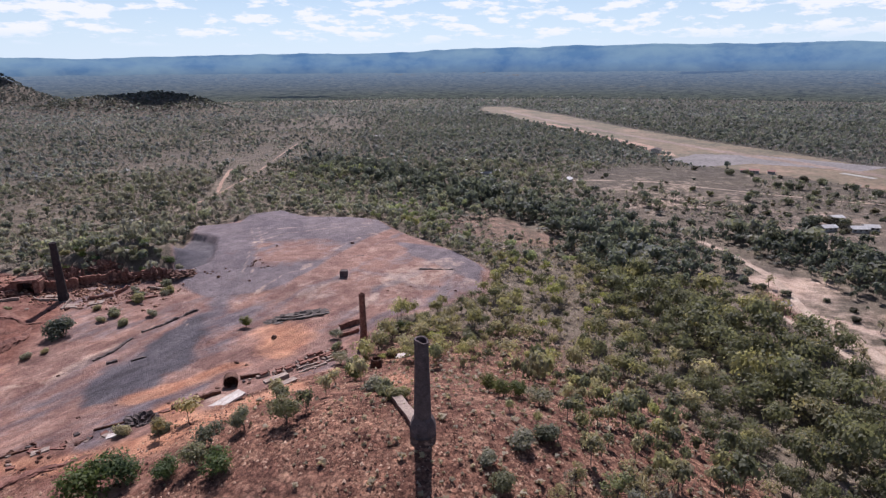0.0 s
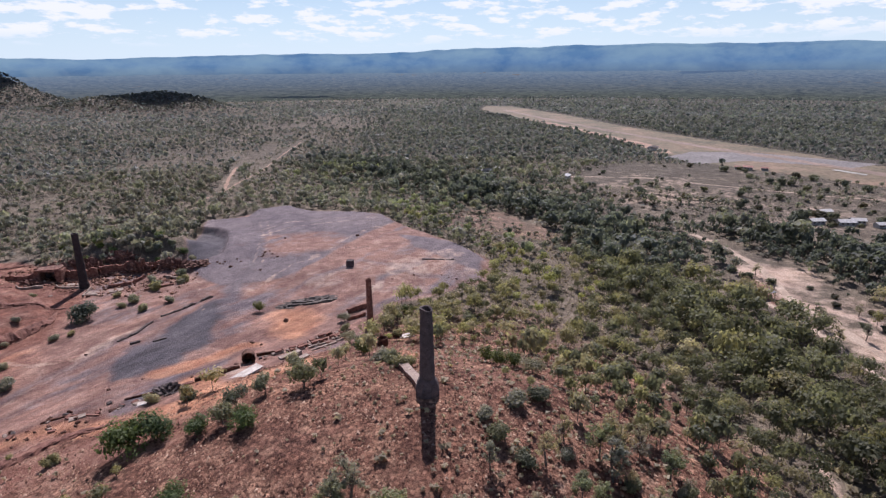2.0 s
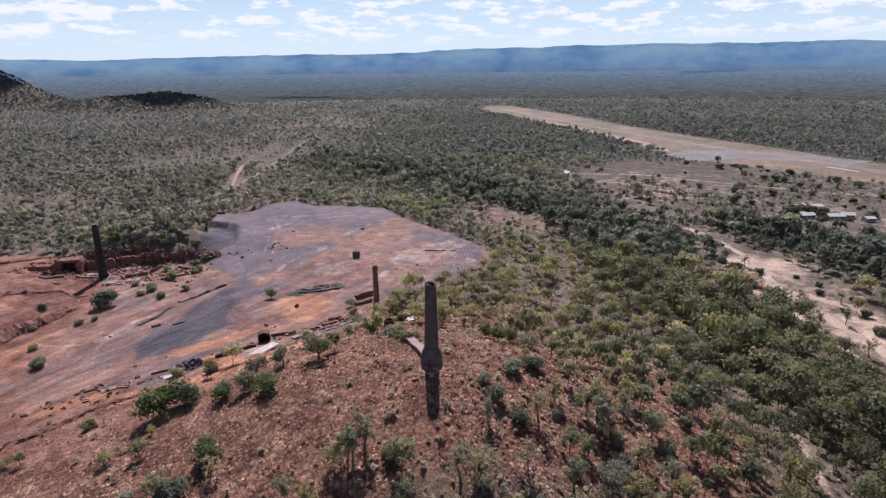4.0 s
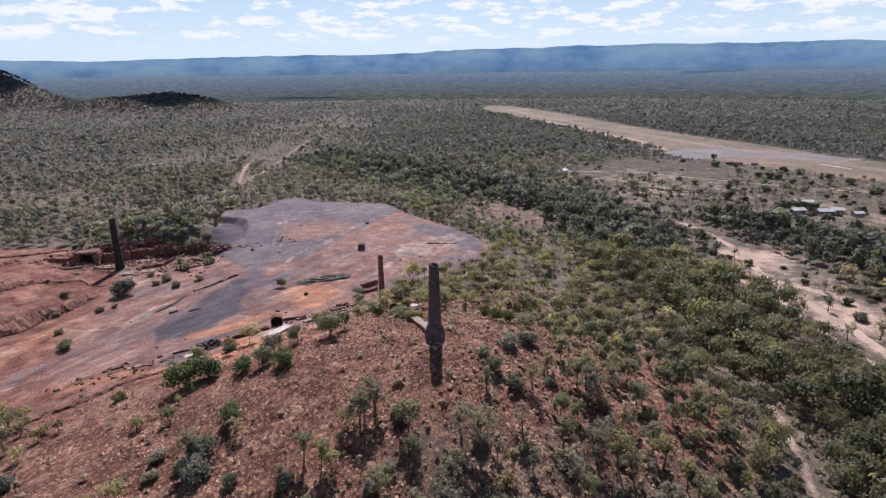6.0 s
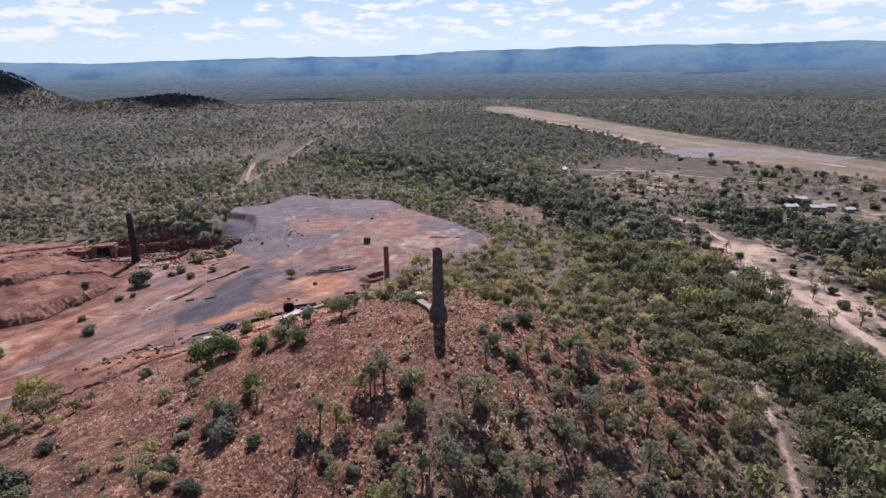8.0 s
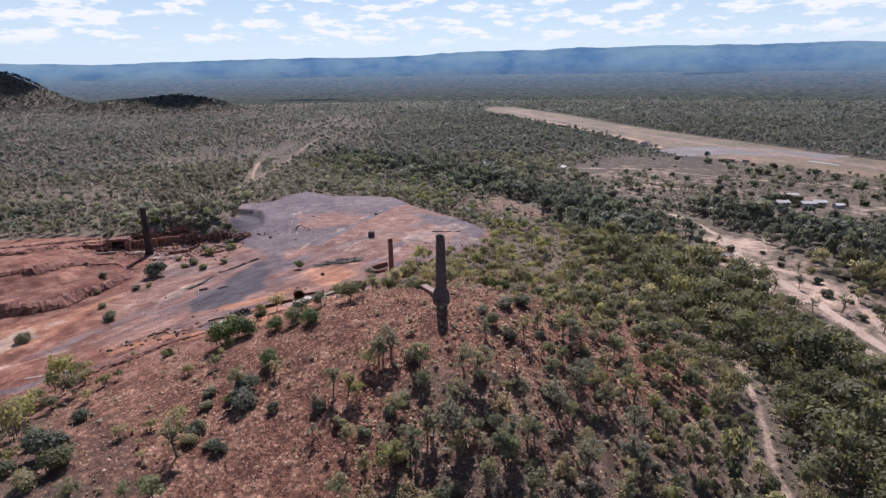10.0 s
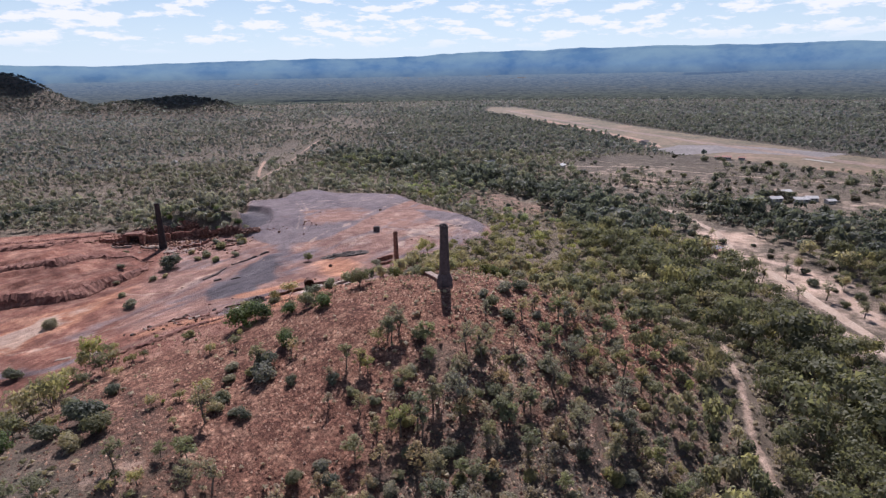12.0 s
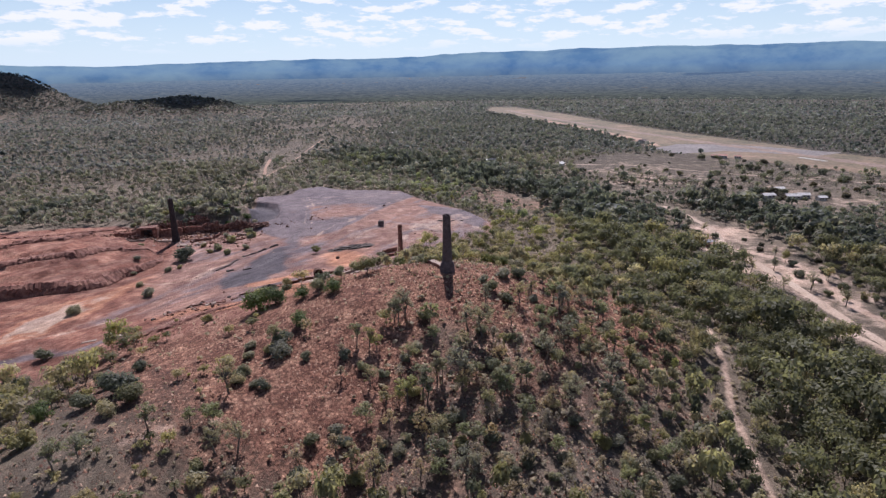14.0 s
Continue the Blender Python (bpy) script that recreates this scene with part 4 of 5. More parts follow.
def woodland(name, label, x, y, gen, per_clump, clump_count, leaf, height, radius, stems, tint_shift=(1, 1, 1), kind="stuff", material=None, tint=None):
    """Many trees in one mesh: leaf quads in clumps, and a stem each."""
    n = len(x)
    variants = []
    for k in range(12):
        g = np.random.default_rng(900 + k)
        clumps = [(math.cos(a) * q, math.sin(a) * q, h, r) for a, q, h, r in zip(
            g.uniform(0, 6.28, clump_count), g.uniform(0.0, 0.62, clump_count), g.uniform(0.5, 0.76, clump_count), g.uniform(0.3, 0.5, clump_count))]
        variants.append(leaf_cloud(g, clumps, per_clump, leaf, 0.45))
    variants = np.array(variants)
    lift = np.repeat(variants.reshape(12, -1, 3, 3)[:, :, :, 2].mean(2), 3, 1)
    flip = (lift < 0.58) & (np.repeat(np.random.default_rng(3).uniform(0, 1, (12, lift.shape[1] // 3)), 3, 1) < 0.6)
    variants[:, :, 2] = np.where(flip, variants[:, :, 2] + 2 * (0.6 - lift), variants[:, :, 2])      # more leaves on the sunny tops
    variants[:, :, 2] = 0.62 + (variants[:, :, 2] - 0.62) * 0.72
    m = variants.shape[1]
    v = variants[gen.integers(0, 12, n)]
    a = gen.uniform(0, 2 * math.pi, n)
    ca, sa = np.cos(a)[:, None], np.sin(a)[:, None]
    grow = 1 + 0.6 * np.exp(-(np.minimum(seg_dist(x, y, CREEK), seg_dist(x, y, CREEK_EAST)) / 30) ** 2)
    age = np.clip(gen.lognormal(-0.22, 0.42, n), 0.3, 1.7)
    h, r = (height * grow * age * gen.uniform(0.8, 1.15, n))[:, None], (radius * grow * age * gen.uniform(0.8, 1.15, n))[:, None]
    z0 = terrain(x, y)
    vx = (v[:, :, 0] * ca - v[:, :, 1] * sa) * r + x[:, None]
    vy = (v[:, :, 0] * sa + v[:, :, 1] * ca) * r + y[:, None]
    vz = v[:, :, 2] * h + z0[:, None]
    verts = np.stack([vx, vy, vz], 2).reshape(-1, 3)
    rows = tint_rows(x, y, gen) if tint is None else np.array(tint) * gen.uniform(0.7, 1.3, (n, 1))
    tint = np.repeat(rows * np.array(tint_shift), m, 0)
    faces = np.arange(len(verts)).reshape(-1, 3)
    me = mesh_from(name, verts, faces, material or LEAF)
    colour_layer(me, "tint", np.column_stack([tint, np.ones(len(tint))]))
    tagged(new(name, me), label, "woodland", kind=kind)
    if stems:
        ang = np.array([0, 2.09, 4.19])
        w = 0.14
        low = np.stack([x[:, None] + w * np.cos(ang), y[:, None] + w * np.sin(ang), np.repeat(z0[:, None] - 0.3, 3, 1)], 2)
        top = np.stack([x[:, None] + w * 0.5 * np.cos(ang), y[:, None] + w * 0.5 * np.sin(ang), np.repeat(z0[:, None] + 0.65 * h, 3, 1)], 2)
        tv = np.concatenate([low, top], 1).reshape(-1, 3)
        b = np.arange(n)[:, None, None] * 6
        f = (np.array([[0, 1, 4, 3], [1, 2, 5, 4], [2, 0, 3, 5]])[None] + b).reshape(-1, 4)
        tagged(new("woodland_trunks", mesh_from("woodland_trunks", tv, f, BARK)), "thin pale trunks of the bush", "trunks", kind="stuff")


def in_sector(x, y, lo, hi):
    d = np.hypot(x, y + 150)
    return (d >= lo) & (d < hi) & (np.abs(np.degrees(np.arctan2(x, y + 260))) < 46)


# shift: further rings go bluer and darker, distance haze put into leaf colour
for lo, hi, size, per, count, leaf, height, radius, stems, name, label, shift in (
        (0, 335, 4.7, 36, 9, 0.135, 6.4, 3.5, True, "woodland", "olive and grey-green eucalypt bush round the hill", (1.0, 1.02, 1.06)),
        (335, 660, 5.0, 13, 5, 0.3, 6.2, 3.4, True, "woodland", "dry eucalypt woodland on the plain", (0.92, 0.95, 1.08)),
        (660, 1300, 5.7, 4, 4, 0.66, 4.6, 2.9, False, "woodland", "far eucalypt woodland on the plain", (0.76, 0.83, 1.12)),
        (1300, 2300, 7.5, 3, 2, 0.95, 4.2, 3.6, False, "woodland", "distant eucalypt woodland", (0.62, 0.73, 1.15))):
    reach = hi + 200
    x, y, u, gen = cells(-reach * 0.8, reach * 0.8, -200, reach, size, int(lo) + 3)
    ok = in_sector(x, y, lo, hi) & (y > -116) & (u < wood_density(x, y) * smooth(2300, 1500, np.hypot(x, y + 150)))
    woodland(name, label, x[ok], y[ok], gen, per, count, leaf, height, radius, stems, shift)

west = HILL_REST[0] < -40
woodland("woodland", "olive and grey-green eucalypts on the hill's flanks", HILL_REST[0][~west], HILL_REST[1][~west], np.random.default_rng(17), 36, 8, 0.2, 6.8, 2.8, True)
woodland("woodland", "grey-green scrub at the hill's western foot", HILL_REST[0][west], HILL_REST[1][west], np.random.default_rng(18), 40, 8, 0.17, 3.9, 2.5, True)
bx, by, bu, bg = cells(-130, 150, -216, -114, 5.4, 47)
ok = bu < 0.5 + 0.8 * (fractal(bx, by, 20, 181) - 0.5)
woodland("woodland", "open eucalypt bush below the hill's southern foot", bx[ok], by[ok], bg, 10, 6, 0.32, 6.0, 2.8, True)
# far hills: cloud shade and haze are put into the dark blue-grey leaf tint
for x0, x1, y0, y1, label in ((-1640, -1000, 1260, 1700, "closed bush on a far hill, tinted dark as by cloud shade"), (-960, -520, 1220, 1440, "closed bush on a low far rise, tinted dark as by cloud shade")):
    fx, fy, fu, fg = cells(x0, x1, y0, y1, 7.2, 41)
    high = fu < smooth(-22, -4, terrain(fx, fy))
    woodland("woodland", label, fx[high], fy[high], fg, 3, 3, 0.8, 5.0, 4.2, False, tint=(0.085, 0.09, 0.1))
# dry grass and low scrub between the trees
gx, gy, gu, gg = cells(-150, 130, -130, 240, 2.3, 23)
ok = (inside(gx, gy, BARE) < -1) & (gu < 0.75 * smooth(-35, 10, gx) + 0.12 + 0.3 * smooth(-60, -90, gy)) & (seg_dist(gx, gy, FOOT_PATH) > 0.9 + 0.8 * gg.uniform(0, 1, len(gx))) & (np.hypot(gx, gy) > 5)
woodland("dry_grass", "straw-coloured grass tufts on the slopes", gx[ok], gy[ok], gg, 7, 1, 0.9, 0.85, 0.85, False, tint=(0.38, 0.315, 0.225))
gx, gy, gu, gg = cells(-680, 420, 190, 900, 5.6, 29)
ok = (gu < 0.8) & (wood_density(gx, gy) > 0.1) & in_sector(gx, gy, 0, 1100)
woodland("low_scrub", "low grey scrub between the trees", gx[ok], gy[ok], gg, 4, 2, 0.85, 1.7, 1.9, False, tint=(0.22, 0.2, 0.165))

# ---------------------------------------------------------------- rubble on the hill
def rubble():
    gen = np.random.default_rng(61)
    bm = bmesh.new()
    bmesh.ops.create_cone(bm, segments=3, radius1=1, radius2=0, depth=1.2, cap_ends=False)
    bmesh.ops.triangulate(bm, faces=bm.faces[:])
    bm.verts.index_update()
    base = np.array([v.co[:] for v in bm.verts])
    tri = np.array([[v.index for v in f.verts] for f in bm.faces])
    bm.free()
    n = 56000
    x, y = gen.normal(-20, 48, n), gen.normal(-25, 42, n)
    ok = (inside(x, y, BARE) < 3) & (np.hypot(x, y) > 4) & (x < 75) & (y < 60) & (y > -125) & (fractal(x, y, 12, 13) > 0.36)
    x, y = x[ok], y[ok]
    n = len(x)
    s = 0.2 + 0.62 * gen.uniform(0, 1, n) ** 3.2
    v = base[None] * gen.uniform(0.6, 1.3, (n, len(base), 1)) * s[:, None, None] * gen.uniform(0.6, 1.25, (n, 1, 3))
    v = v + np.stack([x, y, terrain(x, y) + 0.1 * s], 1)[:, None, :]
    f = (tri[None] + np.arange(n)[:, None, None] * len(base)).reshape(-1, 3)
    tagged(new("rubble", mesh_from("rubble", v.reshape(-1, 3), f, CHIPS)), "loose red-brown stones strewn over the hillside", "rubble", kind="stuff")


rubble()


def furnace_stones():
    """Angular red stones fallen from the furnace bank."""
    gen = np.random.default_rng(67)
    n = 2600
    x, y = gen.uniform(-205, -112, n), gen.normal(152, 10, n)
    ok = (fractal(x, y, 9, 19) > 0.42) & (np.hypot(x + 160.5, y - 139) > 3.5)
    x, y = x[ok], y[ok]
    n = len(x)
    base = np.array([(1, 0, 0), (-0.9, 0.2, 0.1), (0.1, 1, 0), (0, -1, 0.1), (0.1, 0, 0.8), (0, 0.1, -0.7)])
    tri = np.array([(0, 2, 4), (2, 1, 4), (1, 3, 4), (3, 0, 4), (2, 0, 5), (1, 2, 5), (3, 1, 5), (0, 3, 5)])
    size = 0.3 + 0.9 * gen.uniform(0, 1, n) ** 2.5
    v = base[None] * gen.uniform(0.6, 1.25, (n, 6, 1)) * size[:, None, None]
    v = v + np.stack([x, y, terrain(x, y) + 0.15 * size], 1)[:, None, :]
    f = (tri[None] + np.arange(n)[:, None, None] * 6).reshape(-1, 3)
    tagged(new("rubble", mesh_from("rubble", v.reshape(-1, 3), f, CHIPS)), "dark red stones fallen below the furnace bank", "rubble", kind="stuff")


furnace_stones()


# ---------------------------------------------------------------- chimneys and flue
def main_chimney():
    e = thing("chimney", (0, 0, 0), "tall tapered dark brick smelter chimney on a hilltop", "chimney")
    part("plinth", lathe([(2.75, -1.6), (2.75, 0.9), (2.6, 1.9), (2.15, 3.0), (1.66, 3.7)], 8, 0.02, 3), BRICK_DARK, e, "flared eight-sided brick base")
    prof = [(1.72 - 0.42 * k / 20, 2.9 + 15.9 * k / 20) for k in range(21)]
    part("shaft", lathe(prof, 28, 0.008, 4), BRICK_DARK, e)
    bm = lathe([(1.3, 18.8), (1.38, 18.85), (1.4, 19.5), (1.37, 19.9), (1.0, 19.86), (0.98, 18.0), (0.95, 10.0)], 28, 0.008, 5)
    for v in bm.verts:
        if v.co.z > 19:
            v.co.z -= 0.55 * max(0, math.sin(math.atan2(v.co.y, v.co.x) * 1.0 + 2.0)) + 0.12 * random.random()
    part("rim", bm, BRICK_DARK, e, "broken brick rim of the flue mouth")


def small_chimney():
    z = ground(-24.2, 92.2)
    e = thing("chimney", (-24.2, 92.2, z), "slim reddish brown brick chimney beside stone ruins", "chimney", turn=12)
    part("plinth", box(2.6, 2.6, 2.4, (0, 0, -0.6), 0.08), BRICK_RED, e)
    part("shaft", lathe([(1.28 - 0.3 * k / 12, 1.7 + (-8.6 - z) * k / 12) for k in range(13)], 16, 0.01, 8), BRICK_RED, e)
    top = -7.0 - z
    part("rim", lathe([(0.98, top - 1.2), (1.12, top - 1.1), (1.12, top - 0.3), (1.0, top), (0.7, top), (0.68, top - 3)], 16, 0.012, 9), BRICK_RED, e)


def furnace_chimney():
    z = ground(-160.5, 139)
    e = thing("chimney", (-160.5, 139, z), "blackened tapered chimney among red furnace ruins", "chimney")
    top = -1.2 - z
    part("plinth", lathe([(2.2, -1.0), (2.2, 2.0), (2.0, 2.8), (1.8, 3.2)], 8, 0.03, 14), BRICK_BLACK, e)
    part("shaft", lathe([(1.85 - 0.5 * k / 14, 2.6 + (top - 3.2) * k / 14) for k in range(15)], 20, 0.012, 15), BRICK_BLACK, e)
    part("rim", lathe([(1.35, top - 0.7), (1.46, top - 0.6), (1.44, top), (0.9, top), (0.88, top - 4)], 20, 0.02, 16), BRICK_BLACK, e)


def flue():
    e = thing("flue", (0, 0, 0), "sloping masonry flue with pale cracked top beside the chimney", "flue")
    line = [(-1.4 - 0.335 * k, 1.6 + 0.88 * k) for k in range(31)]
    for name, half, low, high, material in (("walling", 1.0, -0.8, 1.0, BRICK_RED), ("capping", 1.08, 1.0, 1.28, CONCRETE)):
        bm = bmesh.new()
        rings = []
        for x, y in line:
            z = ground(x, y)
            side = Vector((0.935, 0.355, 0)) * half
            p = Vector((x, y, 0))
            rings.append([bm.verts.new(q) for q in (p - side + Vector((0, 0, z + low)), p + side + Vector((0, 0, z + low)),
                                                     p + side + Vector((0, 0, z + high)), p - side + Vector((0, 0, z + high)))])
        for a, b in zip(rings[:-1], rings[1:]):
            for k in range(4):
                bm.faces.new((a[k], b[k], b[(k + 1) % 4], a[(k + 1) % 4]))
        bm.faces.new(rings[0])
        bm.faces.new(rings[-1][::-1])
        bmesh.ops.recalc_face_normals(bm, faces=bm.faces[:])
        part(name, bm, material, e)


main_chimney()
small_chimney()
furnace_chimney()
flue()


# ---------------------------------------------------------------- ruins of the smelter
def ruin_wall(a, b, height, thick, material, label, seed, rough=0.35, base=-0.5):
    """A broken wall between two places on the plan, with a ragged top."""
    r = random.Random(seed)
    a, b = Vector((*a, 0)), Vector((*b, 0))
    n = max(3, int((b - a).length / 0.8))
    side = Vector((-(b - a).y, (b - a).x, 0)).normalized() * thick / 2
    bm, rings = bmesh.new(), []
    level = 1.0
    for k in range(n + 1):
        level = min(1.0, max(1 - rough, level + r.uniform(-0.3, 0.3) * rough * 2))
        p = a.lerp(b, k / n) + side * r.uniform(-0.12, 0.12)
        z = ground(p.x, p.y)
        top = z + height * level
        rings.append([bm.verts.new(q) for q in (p - side + Vector((0, 0, z + base)), p + side + Vector((0, 0, z + base)),
                                                 p + side * 0.85 + Vector((0, 0, top + r.uniform(-0.08, 0.08))), p - side * 0.85 + Vector((0, 0, top)))])
    for u, v in zip(rings[:-1], rings[1:]):
        for k in range(4):
            bm.faces.new((u[k], v[k], v[(k + 1) % 4], u[(k + 1) % 4]))
    bm.faces.new(rings[0])
    bm.faces.new(rings[-1][::-1])
    bmesh.ops.recalc_face_normals(bm, faces=bm.faces[:])
    return tagged(part("ruined_wall", bm, material), label, "wall", "ruined walls")


def slab(x, y, sx, sy, h, rz, material, label, seed=0, name="concrete_slab"):
    ob = part(name, box(sx, sy, h, (0, 0, -h * 0.6), 0.06, 0.07, 0, seed), material)
    slope_x = math.degrees(math.atan2(ground(x + 1.5, y) - ground(x - 1.5, y), 3))
    slope_y = math.degrees(math.atan2(ground(x, y + 1.5) - ground(x, y - 1.5), 3))
    ob.matrix_basis = pose(x, y, ground(x, y) + h * 0.35, slope_y, -slope_x, rz)
    return tagged(ob, label, "slab", "foundation slabs")


def scrap(x, y, size, seed, label="dark rusted lump of scrap iron on the flat"):
    """A broken casting: a few bent plates and a block."""
    r = random.Random(seed)
    bm = bmesh.new()
    for k in range(4):
        s = size * r.uniform(0.35, 0.8)
        m = pose(r.uniform(-0.4, 0.4) * size, r.uniform(-0.4, 0.4) * size, s * 0.35, r.uniform(-30, 30), r.uniform(-30, 30), r.uniform(0, 180))
        bmesh.ops.create_cube(bm, size=1, matrix=m @ Matrix.Diagonal((s, s * r.uniform(0.4, 0.9), s * r.uniform(0.5, 1.0), 1)))
    bmesh.ops.bevel(bm, geom=bm.edges[:], offset=0.04 * size, segments=1, affect="EDGES")
    for v in bm.verts:
        v.co += Vector((r.uniform(-1, 1), r.uniform(-1, 1), r.uniform(-1, 1))) * 0.03 * size
    ob = part("scrap_iron", bm, RUST)
    ob.matrix_basis = pose(x, y, ground(x, y) - 0.1, 0, 0, r.uniform(0, 360))
    return tagged(ob, label, "scrap", "scrap iron on the flat")


def heap(x, y, rx, ry, h, material, label, seed, rz=0, name="slag_mound"):
    """A loose heap with a lumpy surface."""
    bm = bmesh.new()
    bmesh.ops.create_icosphere(bm, subdivisions=4, radius=1)
    bmesh.ops.delete(bm, geom=[v for v in bm.verts if v.co.z < -0.25], context="VERTS")
    for v in bm.verts:
        q = noise.noise(v.co * 3.1 + Vector((seed, 0, 0))) * 0.22 + noise.noise(v.co * 9 + Vector((seed, 3, 0))) * 0.16 + noise.noise(v.co * 24 + Vector((seed, 5, 0))) * 0.16
        q += (noise.cell(v.co * 6.5 + Vector((seed, 1, 2))) - 0.5) * 0.3
        v.co = Vector((v.co.x * rx * (1 + q), v.co.y * ry * (1 + q), max(v.co.z, -0.25) ** 1 * h * (1 + 1.6 * q)))
    ob = part(name, bm, material)
    ob.matrix_basis = pose(x, y, ground(x, y) - 0.1, 0, 0, rz)
    return tagged(ob, label, "mound")


def boiler(x, y):
    e = thing("boiler", (x, y, ground(x, y)), "large rusted boiler drum lying open on its side", "boiler", turn=18)
    bm = lathe([(0.01, 3.0), (2.0, 3.0), (2.05, 2.8), (2.05, 0.1), (1.9, 0.0), (1.85, 0.1), (1.82, 2.5), (0.01, 2.6)], 24, 0.01, 2)
    bm.transform(pose(0, -1.5, 1.95, -90))
    part("drum", bm, RUST, e)
    bm = bmesh.new()
    for k in range(14):
        a = 2 * math.pi * k / 14
        bmesh.ops.create_cone(bm, segments=6, radius1=0.09, radius2=0.09, depth=2.4, cap_ends=True,
                              matrix=pose(1.3 * math.cos(a), 0.0, 1.95 + 1.3 * math.sin(a), 90))
    part("fire_tubes", bm, RUST, e, "bundle of rusted fire tubes")
    for dx in (-1.5, 1.5):
        part("cradle", box(0.7, 3.0, 1.0, (dx, 0, -0.3), 0.05), BRICK_RED, e, "low brick cradle")


def tank(x, y, r, h, label, seed):
    e = thing("tank", (x, y, ground(x, y)), label, "tank", "rusted tanks")
    part("shell", lathe([(r, -0.4), (r * 1.02, h * 0.35), (r, h * 0.8), (r * 0.86, h), (r * 0.78, h), (r * 0.76, h * 0.3)], 22, 0.02, seed), RUST, e)
    part("hoop", lathe([(r * 1.03, h * 0.36), (r * 1.07, h * 0.38), (r * 1.07, h * 0.44), (r * 1.03, h * 0.46)], 22, 0.01, seed), RUST, e, "riveted iron hoop")
    part("bottom", lathe([(0.01, 0.25), (r * 0.8, 0.25)], 22), RUST, e)


STONE = "low broken stone wall of the smelter ruins"
for k, (a, b, h, w, m, label) in enumerate((
        ((-68.7, 38.5), (-63.7, 41.5), 1.3, 0.9, RUST, "dark brick footing wall along the smelter line"),
        ((-63.5, 41.8), (-58.5, 46.6), 1.5, 0.9, RUST, "dark brick footing wall along the smelter line"),
        ((-85.5, 31), (-77, 34), 0.6, 0.5, RUST, "low dark beam wall on red earth"),
        ((-77, 34), (-70, 38), 0.6, 0.6, BRICK_RED, STONE),
        ((-57, 58.5), (-51.5, 60), 1.1, 0.4, RUST, "rusted rail frame beside the boiler"),
        ((-43.7, 65.1), (-36.8, 72.5), 0.9, 0.8, BRICK_RED, STONE), ((-41, 63), (-35, 69), 0.8, 0.7, CONCRETE, STONE),
        ((-36, 73.5), (-31.5, 80.5), 1.2, 0.8, BRICK_RED, STONE), ((-33.5, 72), (-29.5, 78), 0.9, 0.8, CONCRETE, STONE),
        ((-33, 93.8), (-26.8, 98.5), 1.7, 0.7, BRICK_RED, "roofless stone wall beside the slim chimney"),
        ((-34.5, 101), (-27.5, 106.5), 2.0, 0.7, BRICK_RED, "roofless stone wall beside the slim chimney"),
        ((-33, 93.8), (-34.5, 101), 1.5, 0.7, CONCRETE, "roofless stone end wall beside the slim chimney"),
        ((-22, 88), (-15, 86), 1.0, 0.7, BRICK_RED, STONE), ((-6, 86), (0, 92), 0.9, 0.7, BRICK_RED, STONE),
        ((-113.7, 79), (-110.2, 85), 0.7, 1.0, SLAG, "black broken edge of an old slag flow"), ((-110.2, 85), (-109.2, 96.4), 0.6, 0.9, SLAG, "black broken edge of an old slag flow"),
        ((-108.4, 101.7), (-103.2, 106.6), 0.8, 0.9, SLAG, "black broken edge of an old slag flow"), ((-103.2, 106.6), (-94.9, 120.6), 1.0, 0.8, SLAG, "black straight ledge of slag beside the haul track"),
        ((-100, 77.5), (-96.6, 80.5), 0.5, 0.9, SLAG, "small black slag ledge"), ((-107.5, 76), (-105, 78), 0.7, 1.2, SLAG, "small black slag ledge"),
        ((-98, 25), (-88, 23), 0.5, 0.6, BRICK_RED, STONE), ((-104, 22.6), (-97, 26), 0.5, 0.5, RUST, STONE),
        ((-6.8, 164.5), (9, 163.6), 0.5, 0.8, SLAG, "low dark slag kerb on the bench"), ((-48, 184), (-35.7, 185), 0.7, 1.0, SLAG, "low dark slag bank on the bench"),
        # the old furnace bank
        ((-175, 150), (-163, 154.5), 4.8, 1.2, BRICK_RED, "tall stone retaining wall of the old furnace"),
        ((-163, 156.5), (-150, 163), 4.4, 1.2, BRICK_RED, "tall stone retaining wall of the old furnace"),
        ((-150, 164), (-136, 165.5), 3.0, 1.2, BRICK_RED, "crumbling red stone retaining wall"),
        ((-198, 142), (-186, 144), 3.4, 1.4, BRICK_RED, "stone wing wall beside a dark opening"),
        ((-172, 137), (-160, 139), 1.0, 0.9, CONCRETE, "low pale foundation wall below the furnace"),
        ((-157, 138), (-155, 128), 1.1, 0.8, CONCRETE, "low pale foundation wall below the furnace"),
        ((-150, 140), (-141, 143), 1.6, 0.8, BRICK_RED, STONE), ((-141, 145), (-139.5, 152), 2.2, 0.7, BRICK_RED, STONE),
        ((-131, 134), (-120, 140), 0.9, 0.9, BRICK_RED, STONE), ((-128, 150), (-118, 147), 1.3, 0.9, CONCRETE, STONE),
        ((-185, 130), (-176, 134), 1.2, 1.0, CONCRETE, STONE))):
    ruin_wall(a, b, h, w, m, label, 100 + k, 0.95 if m is SLAG else 0.35)

